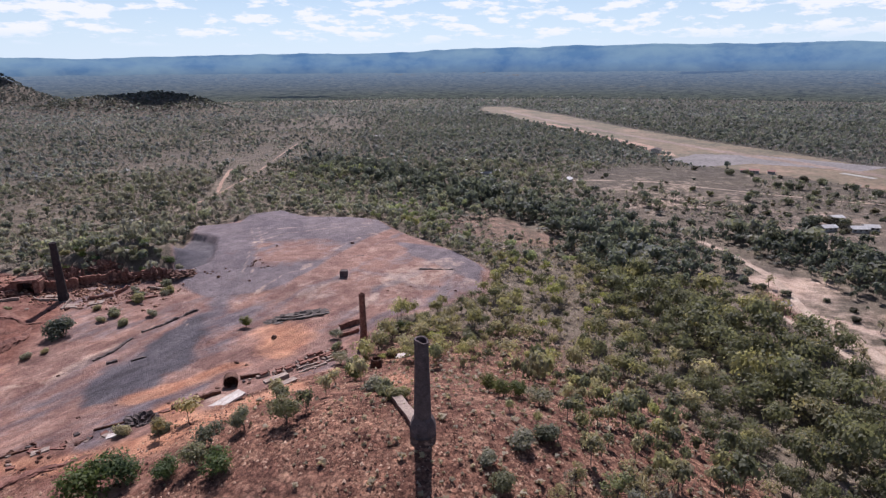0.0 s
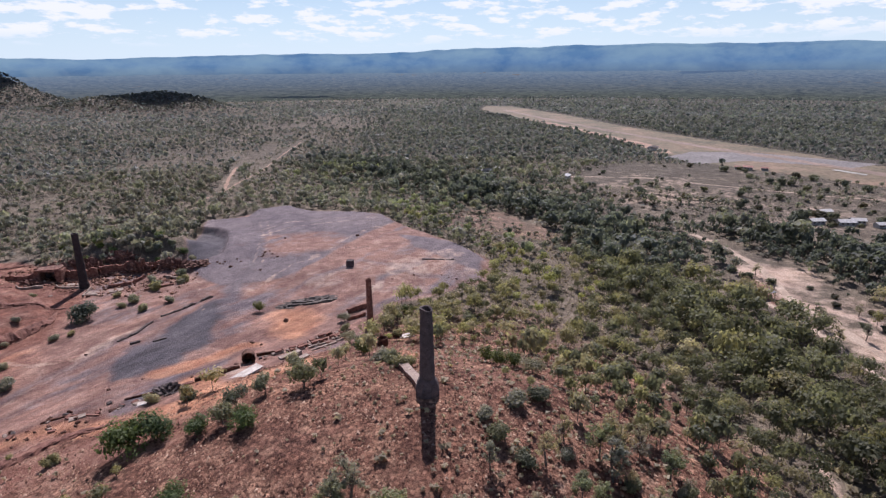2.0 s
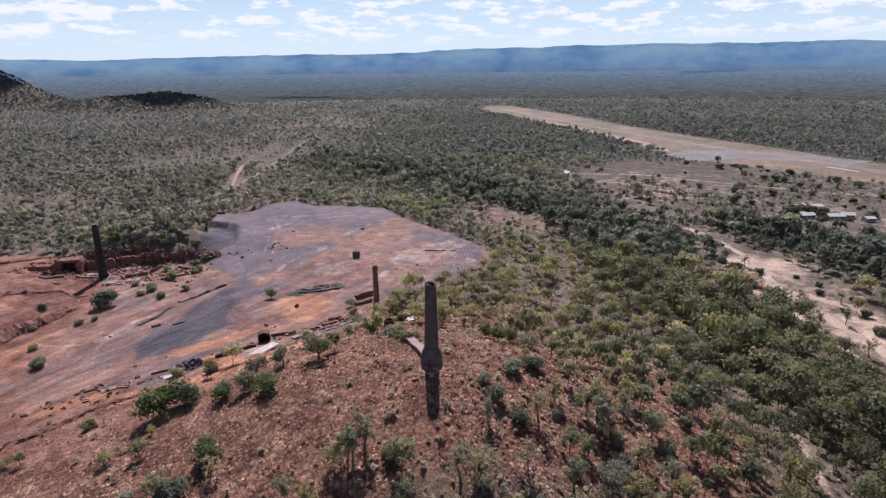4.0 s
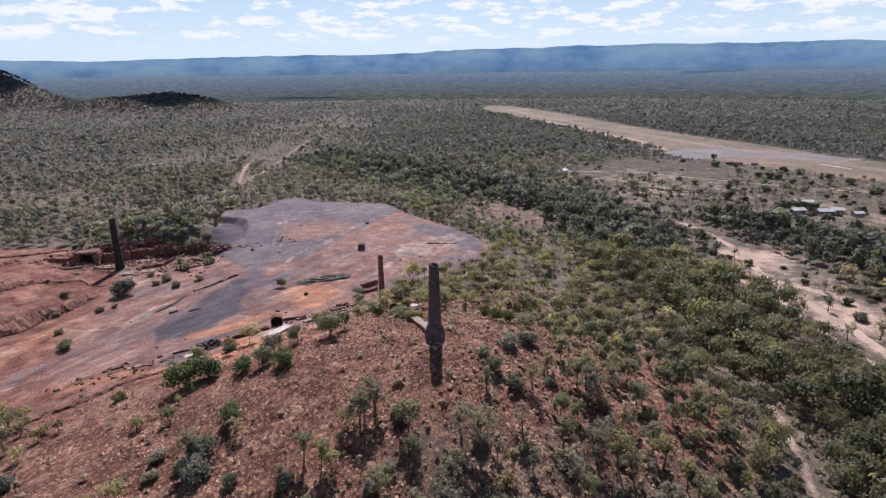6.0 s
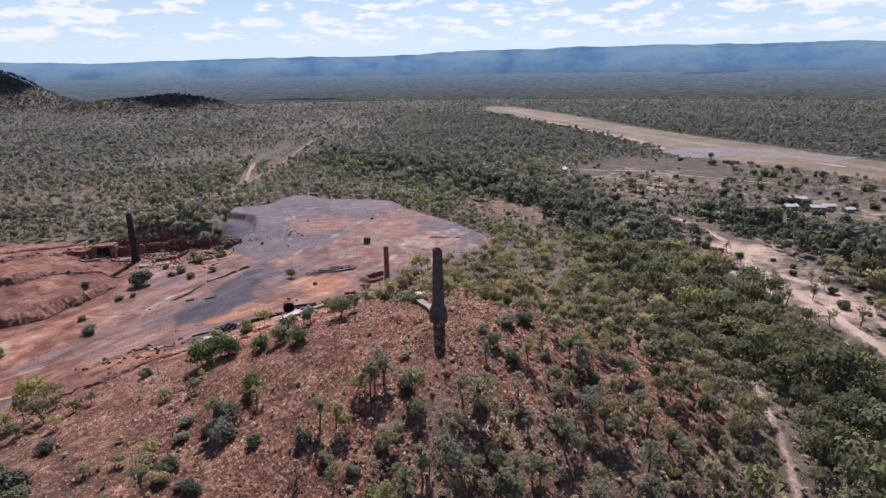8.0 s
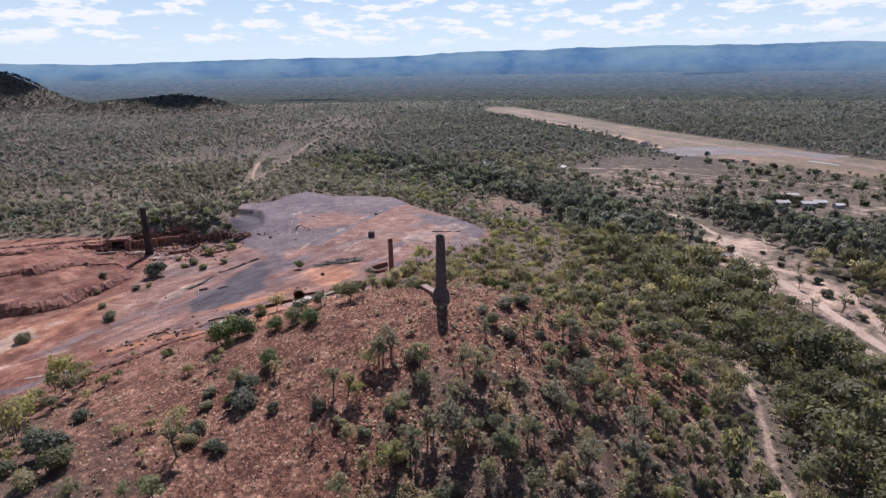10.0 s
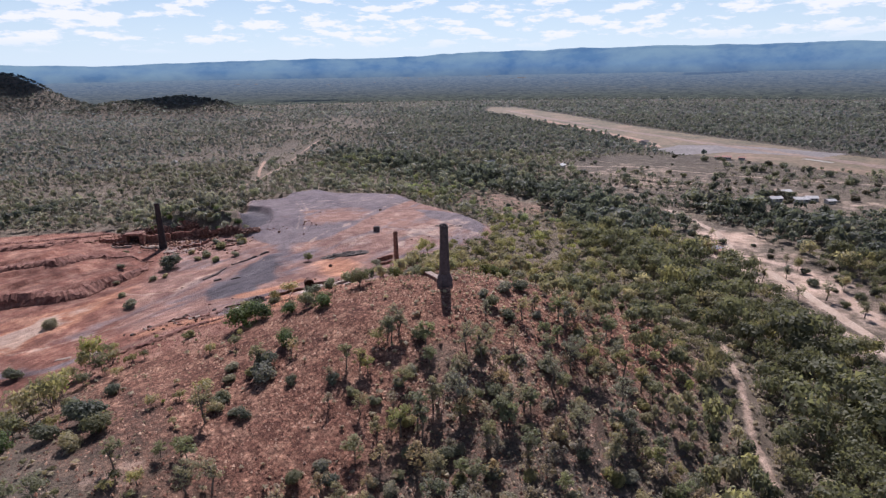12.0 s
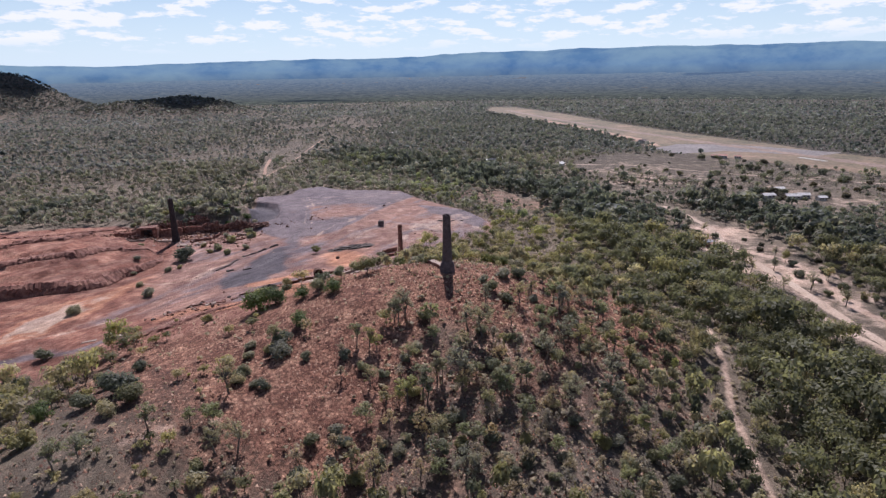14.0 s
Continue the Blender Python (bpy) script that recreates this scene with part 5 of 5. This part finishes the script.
for k, (x, y, sx, sy, h, rz, m, label) in enumerate((
        (-53.5, 37, 10, 5.5, 0.5, 42, LIME, "broad white lime floor slab on the red slope"), (-45, 54.5, 7, 3.6, 1.5, 32, CONCRETE, "tilted concrete loading ramp slab"),
        (-41, 50, 6, 4, 0.4, 35, CONCRETE, "pale cracked concrete floor slab"), (-77.9, 26, 2.4, 2.6, 0.35, 20, LIME, "small pale concrete pad"),
        (-80.5, 27.5, 2.0, 3.0, 0.35, 20, CONCRETE, "small pale concrete pad"), (-38.5, 61, 3, 1.2, 0.6, 40, CONCRETE, "toppled concrete block"),
        (-34, 66, 3.4, 1.0, 0.6, 35, CONCRETE, "toppled concrete block"), (-36.5, 63.5, 3.2, 1.0, 0.6, 36, CONCRETE, "toppled concrete block"),
        (-32, 70, 2.6, 1.0, 0.7, 38, CONCRETE, "toppled concrete block"), (-119, 1.5, 4, 2.6, 0.4, 15, CONCRETE, "pale square concrete footing on grey dirt"),
        (-130, 0, 5, 1.6, 0.25, 12, CONCRETE, "long flush concrete strip on grey dirt"), (-94, 23, 4, 2, 0.5, 30, CONCRETE, "tilted concrete slab among bricks"),
        (-153, 132, 5, 4, 0.5, 10, CONCRETE, "pale concrete floor below the furnace"),
        (-145, 136, 6, 4, 0.6, 16, CONCRETE, "pale concrete floor below the furnace"), (-166, 143, 9, 3, 0.6, 8, CONCRETE, "pale rubble-strewn floor by the furnace"),
        (-9.6, 74, 5, 4, 0.6, 30, LIME, "white lime floor beside rusted tanks"))):
    slab(x, y, sx, sy, h, rz, m, label, k)

RED_EARTH = surface("red_earth", (0.085, 0.036, 0.028), (0.17, 0.075, 0.056), (0.29, 0.155, 0.11), 0.3, bump=0.9)


def bank(line, height, width, label, seed, material=None):
    """A cut bank of earth: steep ragged face towards the slope below, gentle back."""
    r = random.Random(seed)
    pts = []
    for (ax, ay), (bx, by) in zip(line[:-1], line[1:]):
        k = max(1, int(math.hypot(bx - ax, by - ay) / 1.0))
        pts += [(ax + (bx - ax) * j / k, ay + (by - ay) * j / k) for j in range(k)]
    pts.append(line[-1])
    bm, rings = bmesh.new(), []
    for k, (x, y) in enumerate(pts):
        (ax, ay), (bx, by) = pts[max(0, k - 2)], pts[min(len(pts) - 1, k + 2)]
        q = math.hypot(bx - ax, by - ay) or 1.0
        ox, oy = (by - ay) / q, -(bx - ax) / q          # outward, to the right of the line
        fade = min(1.0, 3.0 * k / len(pts), 3.0 * (len(pts) - 1 - k) / len(pts)) * 0.85 + 0.15
        h = height * fade * r.uniform(0.75, 1.15)
        ring = []
        for off, up in ((width * 0.35, -0.6), (width * 0.22, 0.3), (width * 0.12, 0.7), (0.0, 1.0), (-width * 0.3, 0.9), (-width * 0.65, 0.35), (-width, -0.4)):
            o = off * fade + r.uniform(-0.55, 0.55)
            px, py = x + ox * o, y + oy * o
            ring.append(bm.verts.new((px, py, ground(px, py) + h * up + r.uniform(-0.22, 0.22))))
        rings.append(ring)
    for u, v in zip(rings[:-1], rings[1:]):
        for k in range(6):
            bm.faces.new((u[k], v[k], v[k + 1], u[k + 1]))
    bmesh.ops.recalc_face_normals(bm, faces=bm.faces[:])
    tagged(part("earth_bank", bm, material or RED_EARTH), label, "bank", "earth banks")


bank([(-235, 34), (-200, 45), (-169, 57), (-161, 64), (-158, 75), (-153, 86), (-150, 98), (-156, 112)], 1.9, 7, "crumbling dark red cut bank above pale wash", 1)
bank([(-250, 62), (-212, 72), (-186, 88), (-181, 101), (-166, 110), (-154, 115)], 1.6, 8, "low red earth ledge across the old pit", 2)
bank([(-290, 96), (-235, 98), (-206, 108), (-202, 130), (-205, 150)], 1.8, 8, "red earth ledge of a terraced pit", 3)
bank([(-300, 140), (-242, 153), (-222, 163), (-205, 170)], 1.5, 7, "upper red earth ledge below the bush", 4)
bank([(-120, -14), (-104, 0), (-90, 12), (-78, 18)], 0.8, 5, "stony toe of the hill slope", 6)

# fallen blocks along the smelter line and below the furnace
def block_mesh(k):
    r = random.Random(500 + k)
    bm = box(r.uniform(0.8, 1.9), r.uniform(0.6, 1.1), r.uniform(0.4, 0.9), (0, 0, -0.2), 0.07, 0.09, 0, k)
    me = bpy.data.meshes.new("fallen_block")
    bm.to_mesh(me)
    bm.free()
    me.materials.append((BRICK_RED, CONCRETE, RUST, BRICK_RED, SLAG, CONCRETE)[k])
    return me


BLOCKS = [block_mesh(k) for k in range(6)]
BLOCK_LABELS = ("tumbled red brick block among the ruins", "broken pale concrete block among the ruins", "rusted iron block half buried in earth",
                "tumbled red brick block among the ruins", "black slag block on bare earth", "broken pale concrete block among the ruins")
LINE = [(-112, 16), (-96, 24), (-84, 25), (-74, 31), (-66, 42), (-56, 56), (-46, 62), (-36, 69), (-31, 84)]
gen = np.random.default_rng(77)
spots = []
for k in range(64):
    i = int(gen.integers(0, len(LINE) - 1))
    f = gen.uniform()
    spots.append((LINE[i][0] + f * (LINE[i + 1][0] - LINE[i][0]) + gen.normal() * 2.4, LINE[i][1] + f * (LINE[i + 1][1] - LINE[i][1]) + gen.normal() * 2.4))
spots += [(gen.uniform(-192, -114), gen.uniform(124, 158)) for k in range(40)]
for x, y in spots:
    k = int(gen.integers(0, 6))
    ob = new("fallen_block", BLOCKS[k])
    ob.matrix_basis = pose(x, y, ground(x, y), gen.uniform(-10, 10), gen.uniform(-10, 10), gen.uniform(0, 180))
    tagged(ob, BLOCK_LABELS[k], "block", "fallen blocks")
for x, y, s in ((-6, 226, 0.9), (-2, 238, 1.0), (4, 246, 0.9), (-12, 246, 1.0), (-8, 256, 0.9), (2, 230, 0.8), (8, 236, 0.9), (-16, 254, 1.0), (-20, 262, 0.9), (-4, 262, 1.0),
                (30, 176, 0.9), (34, 184, 1.0), (28, 190, 0.9), (38, 178, 0.9), (40, 190, 1.0), (33, 168, 0.8), (45, 182, 0.9), (26, 200, 0.8)):
    GUMS[1 if int(x) % 2 else 5](x, y, s, x * 31 % 360)
furnace = thing("furnace", (-180, 146, ground(-180, 142)), "roofed stone furnace with a dark square opening", "furnace", turn=14)
for sx in (-4.4, 4.4):
    part("side_wall", box(2.2, 7, 5.2, (sx, 0, -0.6), 0.2, 0.3, 0, 3), BRICK_RED, furnace)
part("back_wall", box(7.4, 1.2, 5.0, (0, 3.6, -0.6), 0.1), BRICK_DARK, furnace)
part("lintel", box(10.4, 1.8, 1.2, (0, -2.6, 4.4), 0.2, 0.3, 0, 5), BRICK_RED, furnace)
part("roof", box(10.0, 6.4, 0.9, (0, 0.6, 4.5), 0.2, 0.3, 0, 6), ROCK, furnace, "earth-covered stone roof")
heap(-181, 152.5, 9, 5, 5.6, ROCK, "red rubble banked against the furnace", 41, name="stone_mound")
heap(-168, 159, 8, 4.5, 6.0, ROCK, "red rubble banked behind the furnace wall", 42, name="stone_mound")



def footing(x, y, sx, sy, h, rz, material, label, seed):
    """A stepped machine footing: a broad base and a narrower block on it, edges broken."""
    e = thing("machine_footing", (x, y, ground(x, y)), label, "footing", "machine footings", rz)
    part("base_course", box(sx, sy, h * 0.7 + 0.5, (0, 0, -0.5), 0.07, 0.08, 0, seed), material, e)
    part("upper_course", box(sx * 0.62, sy * 0.7, h * 0.5, (sx * 0.1, 0, h * 0.68), 0.07, 0.1, 0, seed + 1), BRICK_RED, e, "crumbled red brick course")


foot_rng = random.Random(29)
for k in range(15):
    f = k / 14
    x, y = -50.5 + 19.5 * f + foot_rng.uniform(-1.2, 1.2), 59.5 + 23 * f + foot_rng.uniform(-1.5, 1.5)
    pale_one = k % 3 != 1
    footing(x + (3.2 if k % 2 else 0), y - (1.6 if k % 2 else 0), foot_rng.uniform(2.2, 4.2), foot_rng.uniform(1.2, 1.9), foot_rng.uniform(0.8, 1.5), 45 + foot_rng.uniform(-8, 8),
            CONCRETE if pale_one else RUST, "stepped pale concrete machine footing in the ruins" if pale_one else "stepped dark iron-stained machine footing in the ruins", 700 + 3 * k)
boiler(-57.5, 52.5)
tank(-16.4, 62.5, 1.7, 2.9, "squat rusted iron tank near the flue", 3)
tank(-12.6, 74.5, 1.6, 2.6, "rusted round tank among shrubs", 4)
tank(-20, 59, 1.9, 0.7, "dark open iron ring lying on the slope", 5)
heap(-73.5, 32.5, 4.6, 3.8, 1.9, SLAG, "dark loose slag mound at the foot of the hill", 3)
heap(-51, 115, 11, 4.2, 1.2, GREY_RUBBLE, "long low bank of slag rubble on the flat", 5, 22)
heap(-60, 110, 5, 3.4, 0.7, GREY_RUBBLE, "low bank of slag rubble on the flat", 6, 22)
for k, (x, y, rx, ry, h, label) in enumerate(((-146, 160, 8, 4, 4.6, "heap of tumbled red stones against the bank"), (-130, 163, 9, 4, 4.2, "heap of tumbled red stones against the bank"),
                                              (-185, 139, 5, 4, 2.0, "red earth heap beside the furnace"), (-116, 160, 6, 4, 1.8, "heap of pale rubble at the bank's end"),
                                              (-158, 168, 9, 4, 4.5, "red rock outcrop above the furnace"), (-176, 166, 8, 4, 4.0, "red rock outcrop above the furnace"))):
    heap(x, y, rx, ry, h, ROCK, label, 20 + k, name="stone_mound")

e_block = thing("brick_block", (-41.3, 156.2, ground(-41.3, 156.2)), "square dark brick block standing alone on slag", "block")
part("block_body", box(3.4, 3.0, 3.0, (0, 0, -0.3), 0.12, 0.05), BRICK_DARK, e_block)
part("capping", box(3.0, 2.6, 0.25, (0, 0, 2.7), 0.06, 0.03), SLAG, e_block)
for k, (x, y, s) in enumerate(((-62.6, 72.6, 1.6), (-58.8, 70, 1.1), (-57, 94, 1.9), (-74.3, 34.7, 1.2), (-87.4, 168, 1.3), (-85.3, 176, 1.0), (-83, 172, 0.9),
                               (-79.7, 168, 1.2), (-98.9, 155.5, 1.6), (-103.7, 162, 1.2), (-82.9, 150.7, 1.3), (-44.6, 205, 1.5), (-83.4, 199.7, 1.2), (-88, 172, 0.8),
                               (-109.3, 19.6, 1.5), (-106, 16, 1.2), (-102.6, 15, 1.1), (-102.4, 24.7, 1.3), (-100, 19, 1.0), (-94.2, 22.8, 1.4), (-92, 20, 1.1),
                               (-96.9, 17.1, 1.0), (-112, 14, 1.0), (-99, 28, 1.2), (-90, 26, 1.3), (-86, 24, 1.0), (-104, 12, 0.9), (-72, 44, 1.0), (-66, 48, 0.9), (-50, 63, 1.2),
                               (-47, 66, 1.1), (-120, 70, 0.8), (-95, 40, 0.8), (-88, 46, 0.7), (-122, 130, 1.1), (-149, 133, 1.0), (-144, 131, 0.9), (9.7, 140, 1.0), (15, 136, 1.2))):
    scrap(x, y, s, 300 + k)


bench_rng = random.Random(37)
for k in range(34):
    cx, cy, spread = ((-86, 171, 6), (-103, 160, 4), (-97, 18, 7), (-8, 138, 9))[k % 4]
    scrap(cx + bench_rng.gauss(0, spread), cy + bench_rng.gauss(0, spread * 0.7), bench_rng.uniform(0.5, 1.2), 600 + k)


# ---------------------------------------------------------------- houses, sheds and shelters
def house(x, y, sx, sy, wall_h, rise, rz, wall_m, roof_m, label, name="house", category="house", windows=3):
    e = thing(name, (x, y, ground(x, y)), label, category, "houses on the plain", rz)
    part("wall", box(sx, sy, wall_h + 0.4, (0, 0, -0.4)), wall_m, e)
    bm = bmesh.new()
    ex, ey, t = sx / 2 + 0.6, sy / 2 + 0.6, 0.12
    prof = [(-ey, wall_h - 0.15), (0, wall_h + rise), (ey, wall_h - 0.15), (ey, wall_h - 0.15 + t), (0, wall_h + rise + t), (-ey, wall_h - 0.15 + t)]
    ends = [[bm.verts.new((q * ex, py, pz)) for py, pz in prof] for q in (-1, 1)]
    for k in range(6):
        bm.faces.new((ends[0][k], ends[0][(k + 1) % 6], ends[1][(k + 1) % 6], ends[1][k]))
    for s in ends:
        bm.faces.new((s[0], s[1], s[4], s[5]))
        bm.faces.new((s[1], s[2], s[3], s[4]))
    bmesh.ops.recalc_face_normals(bm, faces=bm.faces[:])
    part("roof", bm, roof_m, e, "sun-bleached corrugated roof")
    for k in range(windows):
        wx = sx * ((k + 0.5) / windows - 0.5)
        pane = part("window", box(1.2, 0.1, 1.0, (wx, -sy / 2 - 0.02, 1.0)), SLAG, e)
        part("window_sill", box(1.4, 0.2, 0.08, (wx, -sy / 2 - 0.08, 0.9)), PAINT, pane)
    return e


house(248.7, 260, 9, 5.5, 2.6, 1.2, 6, PAINT, TIN, "low white-roofed homestead shaded by dark trees")
house(266, 257, 10, 6, 2.6, 1.3, -4, PAINT, TIN, "long white-roofed homestead on bare earth")
house(276, 260, 8, 5.5, 2.6, 1.2, -10, PAINT, TIN, "small white-roofed outbuilding beside a homestead")
house(284, 250, 6, 5, 2.4, 1.0, 5, PAINT, TIN, "small tin-roofed shed beside a homestead")
house(229, 253, 8, 4, 2.2, 0.8, -12, PAINT, CONCRETE, "low pale shed on bare ground")
house(271, 287, 8, 6, 2.6, 1.0, 8, PAINT, TIN, "small white-roofed cottage behind dark trees")
for k, (x, y, w, label) in enumerate(((47, 447, 12, "white-roofed house among the trees"), (56, 452, 9, "white-roofed house among the trees"), (40, 455, 7, "small bright-roofed shed in the bush"),
                                      (115, 414, 10, "pale-roofed house in a clearing"), (9, 508, 9, "bright-roofed house deep in the bush"), (-36, 522, 8, "bright-roofed house deep in the bush"),
                                      (-90, 760, 9, "bright-roofed house far in the bush"), (-82, 764, 7, "bright-roofed house far in the bush"), (30, 520, 8, "bright-roofed shed deep in the bush"))):
    house(x, y, w, w * 0.65, 2.7, 1.2, 20 * k, PAINT, TIN, label)
house(254, 588, 14, 10, 4.0, 1.2, 60, PAINT, SLAG, "dark-roofed hangar shed beside the airstrip", "hangar", "hangar", 2)
house(296, 446, 8, 6, 2.8, 1.2, -25, PAINT, TIN_RED, "small red-roofed terminal shed by the apron")
house(288, 450, 5, 4, 2.5, 0.9, -25, PAINT, TIN_RED, "small red-roofed shed by the apron")
house(310, 442, 6, 4, 2.4, 0.9, -25, PAINT, TIN_RED, "small red-roofed store by the apron")


def shelter(x, y):
    e = thing("shelter", (x, y, ground(x, y)), "open tin-roofed roadside shelter on bare earth", "shelter", turn=14)
    part("roof", box(6.4, 5.0, 0.14, (0, 0, 2.7), 0.02), GREY_TIN, e)
    for dx in (-2.8, 2.8):
        for dy in (-2.1, 2.1):
            part("post", box(0.16, 0.16, 3.0, (dx, dy, -0.25)), RUST, e)
    part("back_wall", box(5.4, 0.12, 2.5, (0, 2.05, 0)), PAINT, e)
    part("bench", box(4.0, 0.6, 0.5, (0, 1.2, 0), 0.03), CONCRETE, e)


shelter(149.3, 133.5)
pole = thing("pole", (154.5, 137, ground(154.5, 137)), "thin grey timber power pole beside the road", "pole")
part("shaft", lathe([(0.16, -0.5), (0.14, 4.0), (0.1, 7.5), (0.01, 7.52)], 8), BARK, pole)
part("crossarm", box(1.8, 0.12, 0.12, (0, 0, 6.8)), BARK, pole)


# single shrubs and trees by the road and on the savanna
SAV = [tree_kind(71 + k, h, r, "bush", tint, 90, 0.6, label, "shrub", "shrubs on the savanna") for k, (h, r, tint, label) in enumerate((
    (4.0, 3.4, DARK, "dark rounded savanna bush on dry grass"), (3.6, 3.0, (0.09, 0.08, 0.055), "brown leafless-looking bush on dry grass")))]
for k, (x, y, s) in enumerate(((195, 342, 1.1), (265, 333, 1.3), (294, 384, 1.5), (287, 390, 1.2), (321, 409, 1.4), (270, 439, 1.4), (329, 397, 1.3), (349, 356, 1.4), (346, 381, 1.2),
                               (349, 323, 1.5), (219, 363, 1.0), (254, 361, 1.1), (233, 303, 0.9), (293, 260, 1.3), (210, 330, 1.0), (240, 345, 1.1), (228, 318, 0.9), (205, 300, 0.9),
                               (243, 272, 1.5), (250, 275, 1.7), (258, 272, 1.8), (265, 270, 1.5), (238, 268, 1.2), (241, 258, 1.0), (257, 254, 0.9), (253, 252, 0.7), (272, 250, 0.7), (289, 256, 0.9), (261, 263, 1.1), (154.6, 159, 0.7), (160, 150, 0.8), (150, 168, 0.8),
                               (172, 120, 0.7), (176, 95, 0.8), (170, 78, 0.9), (180, 60, 0.8), (178, 130, 0.6), (168, 52, 0.7), (185, 84, 0.8), (174, 142, 0.5), (182, 112, 0.6), (190, 66, 0.7), (187, 40, 0.8), (176, 28, 0.6), (192, 100, 0.7), (181, 48, 0.5), (170, 100, 0.5), (188, 20, 0.7), (175, 70, 0.5))):
    SAV[0 if k % 4 else 1](x, y, s, 40 * k)
for k, (x, y, s) in enumerate(((-186, 184, 1.0), (-176, 180, 0.8), (-168, 176, 0.9), (-160, 181, 1.1), (-152, 177, 0.8), (-145, 175, 0.9), (-137, 180, 1.0), (-130, 176, 0.8), (-124, 172, 0.9), (-156, 170, 0.6), (-140, 168, 0.6))):
    BUSHES[(1, 3, 2)[k % 3]](x, y, 1.25 * s, 50 * k)
knoll = random.Random(83)
for k in range(46):
    x, y = knoll.uniform(-205, -118), knoll.gauss(184, 9)
    if y > 166 and inside(x, y, SLAG_UPPER) < -3:
        BUSHES[(1, 2, 1, 3)[k % 4]](x, y, knoll.uniform(0.6, 1.25), knoll.uniform(0, 360))
sav_rng = random.Random(61)
for k in range(110):
    x, y, s = sav_rng.uniform(140, 470), sav_rng.uniform(215, 480), sav_rng.uniform(0.45, 1.15)
    if inside(x, y, SAVANNA) > 4 and inside(x, y, AIRSTRIP) < -3 and inside(x, y, APRON) < -3 and min(abs(x - 250) / 34, 9) + abs(y - 262) / 26 > 1.3:
        SAV[k % 2](x, y, s, 40 * k)
for k, (x, y, s) in enumerate(((158, 160, 0.75), (156, 108, 0.9), (153, 100, 0.9), (163, 88, 0.9), (165, 60, 1.0), (168, 40, 0.9), (153, 60, 0.8), (171, 20, 0.8), (150, 85, 0.85), (175, 110, 0.7))):
    GUMS[2 + k % 2](x, y, s, 70 * k)


# ---------------------------------------------------------------- clouds that shade the far hills
CLOUD = surface("cloud_white", (0.8, 0.8, 0.82), (0.85, 0.85, 0.86), (0.9, 0.9, 0.9), 0.01)


def cloud(x, y, rx, ry, seed, label):
    """A cumulus over the place that it shades: lumps on a flat base, 760 m up."""
    r = random.Random(seed)
    bm = bmesh.new()
    for _ in range(16):
        s = r.uniform(0.3, 0.55)
        a, q = r.uniform(0, 6.28), r.uniform(0, 0.75) ** 0.7
        bmesh.ops.create_icosphere(bm, subdivisions=2, radius=1, matrix=pose(q * math.cos(a) * rx, q * math.sin(a) * ry, r.uniform(0, 25)) @ Matrix.Diagonal((rx * s, ry * s, 40, 1)))
    ob = part("cloud", bm, CLOUD)
    h = 760.0
    ob.matrix_basis = pose(x + sun_way.x / sun_way.z * h, y + sun_way.y / sun_way.z * h, h)
    return tagged(ob, label, "cloud", kind="structure")


cloud(-1310, 1440, 190, 150, 1, "white cumulus cloud drifting over a wooded hill")
cloud(-680, 1360, 140, 60, 2, "white cumulus cloud drifting over a low rise")
cloud(-540, 2150, 150, 60, 3, "small white cumulus cloud over the bush")
cloud(1800, 3900, 240, 60, 4, "long white cumulus cloud over the far plain")
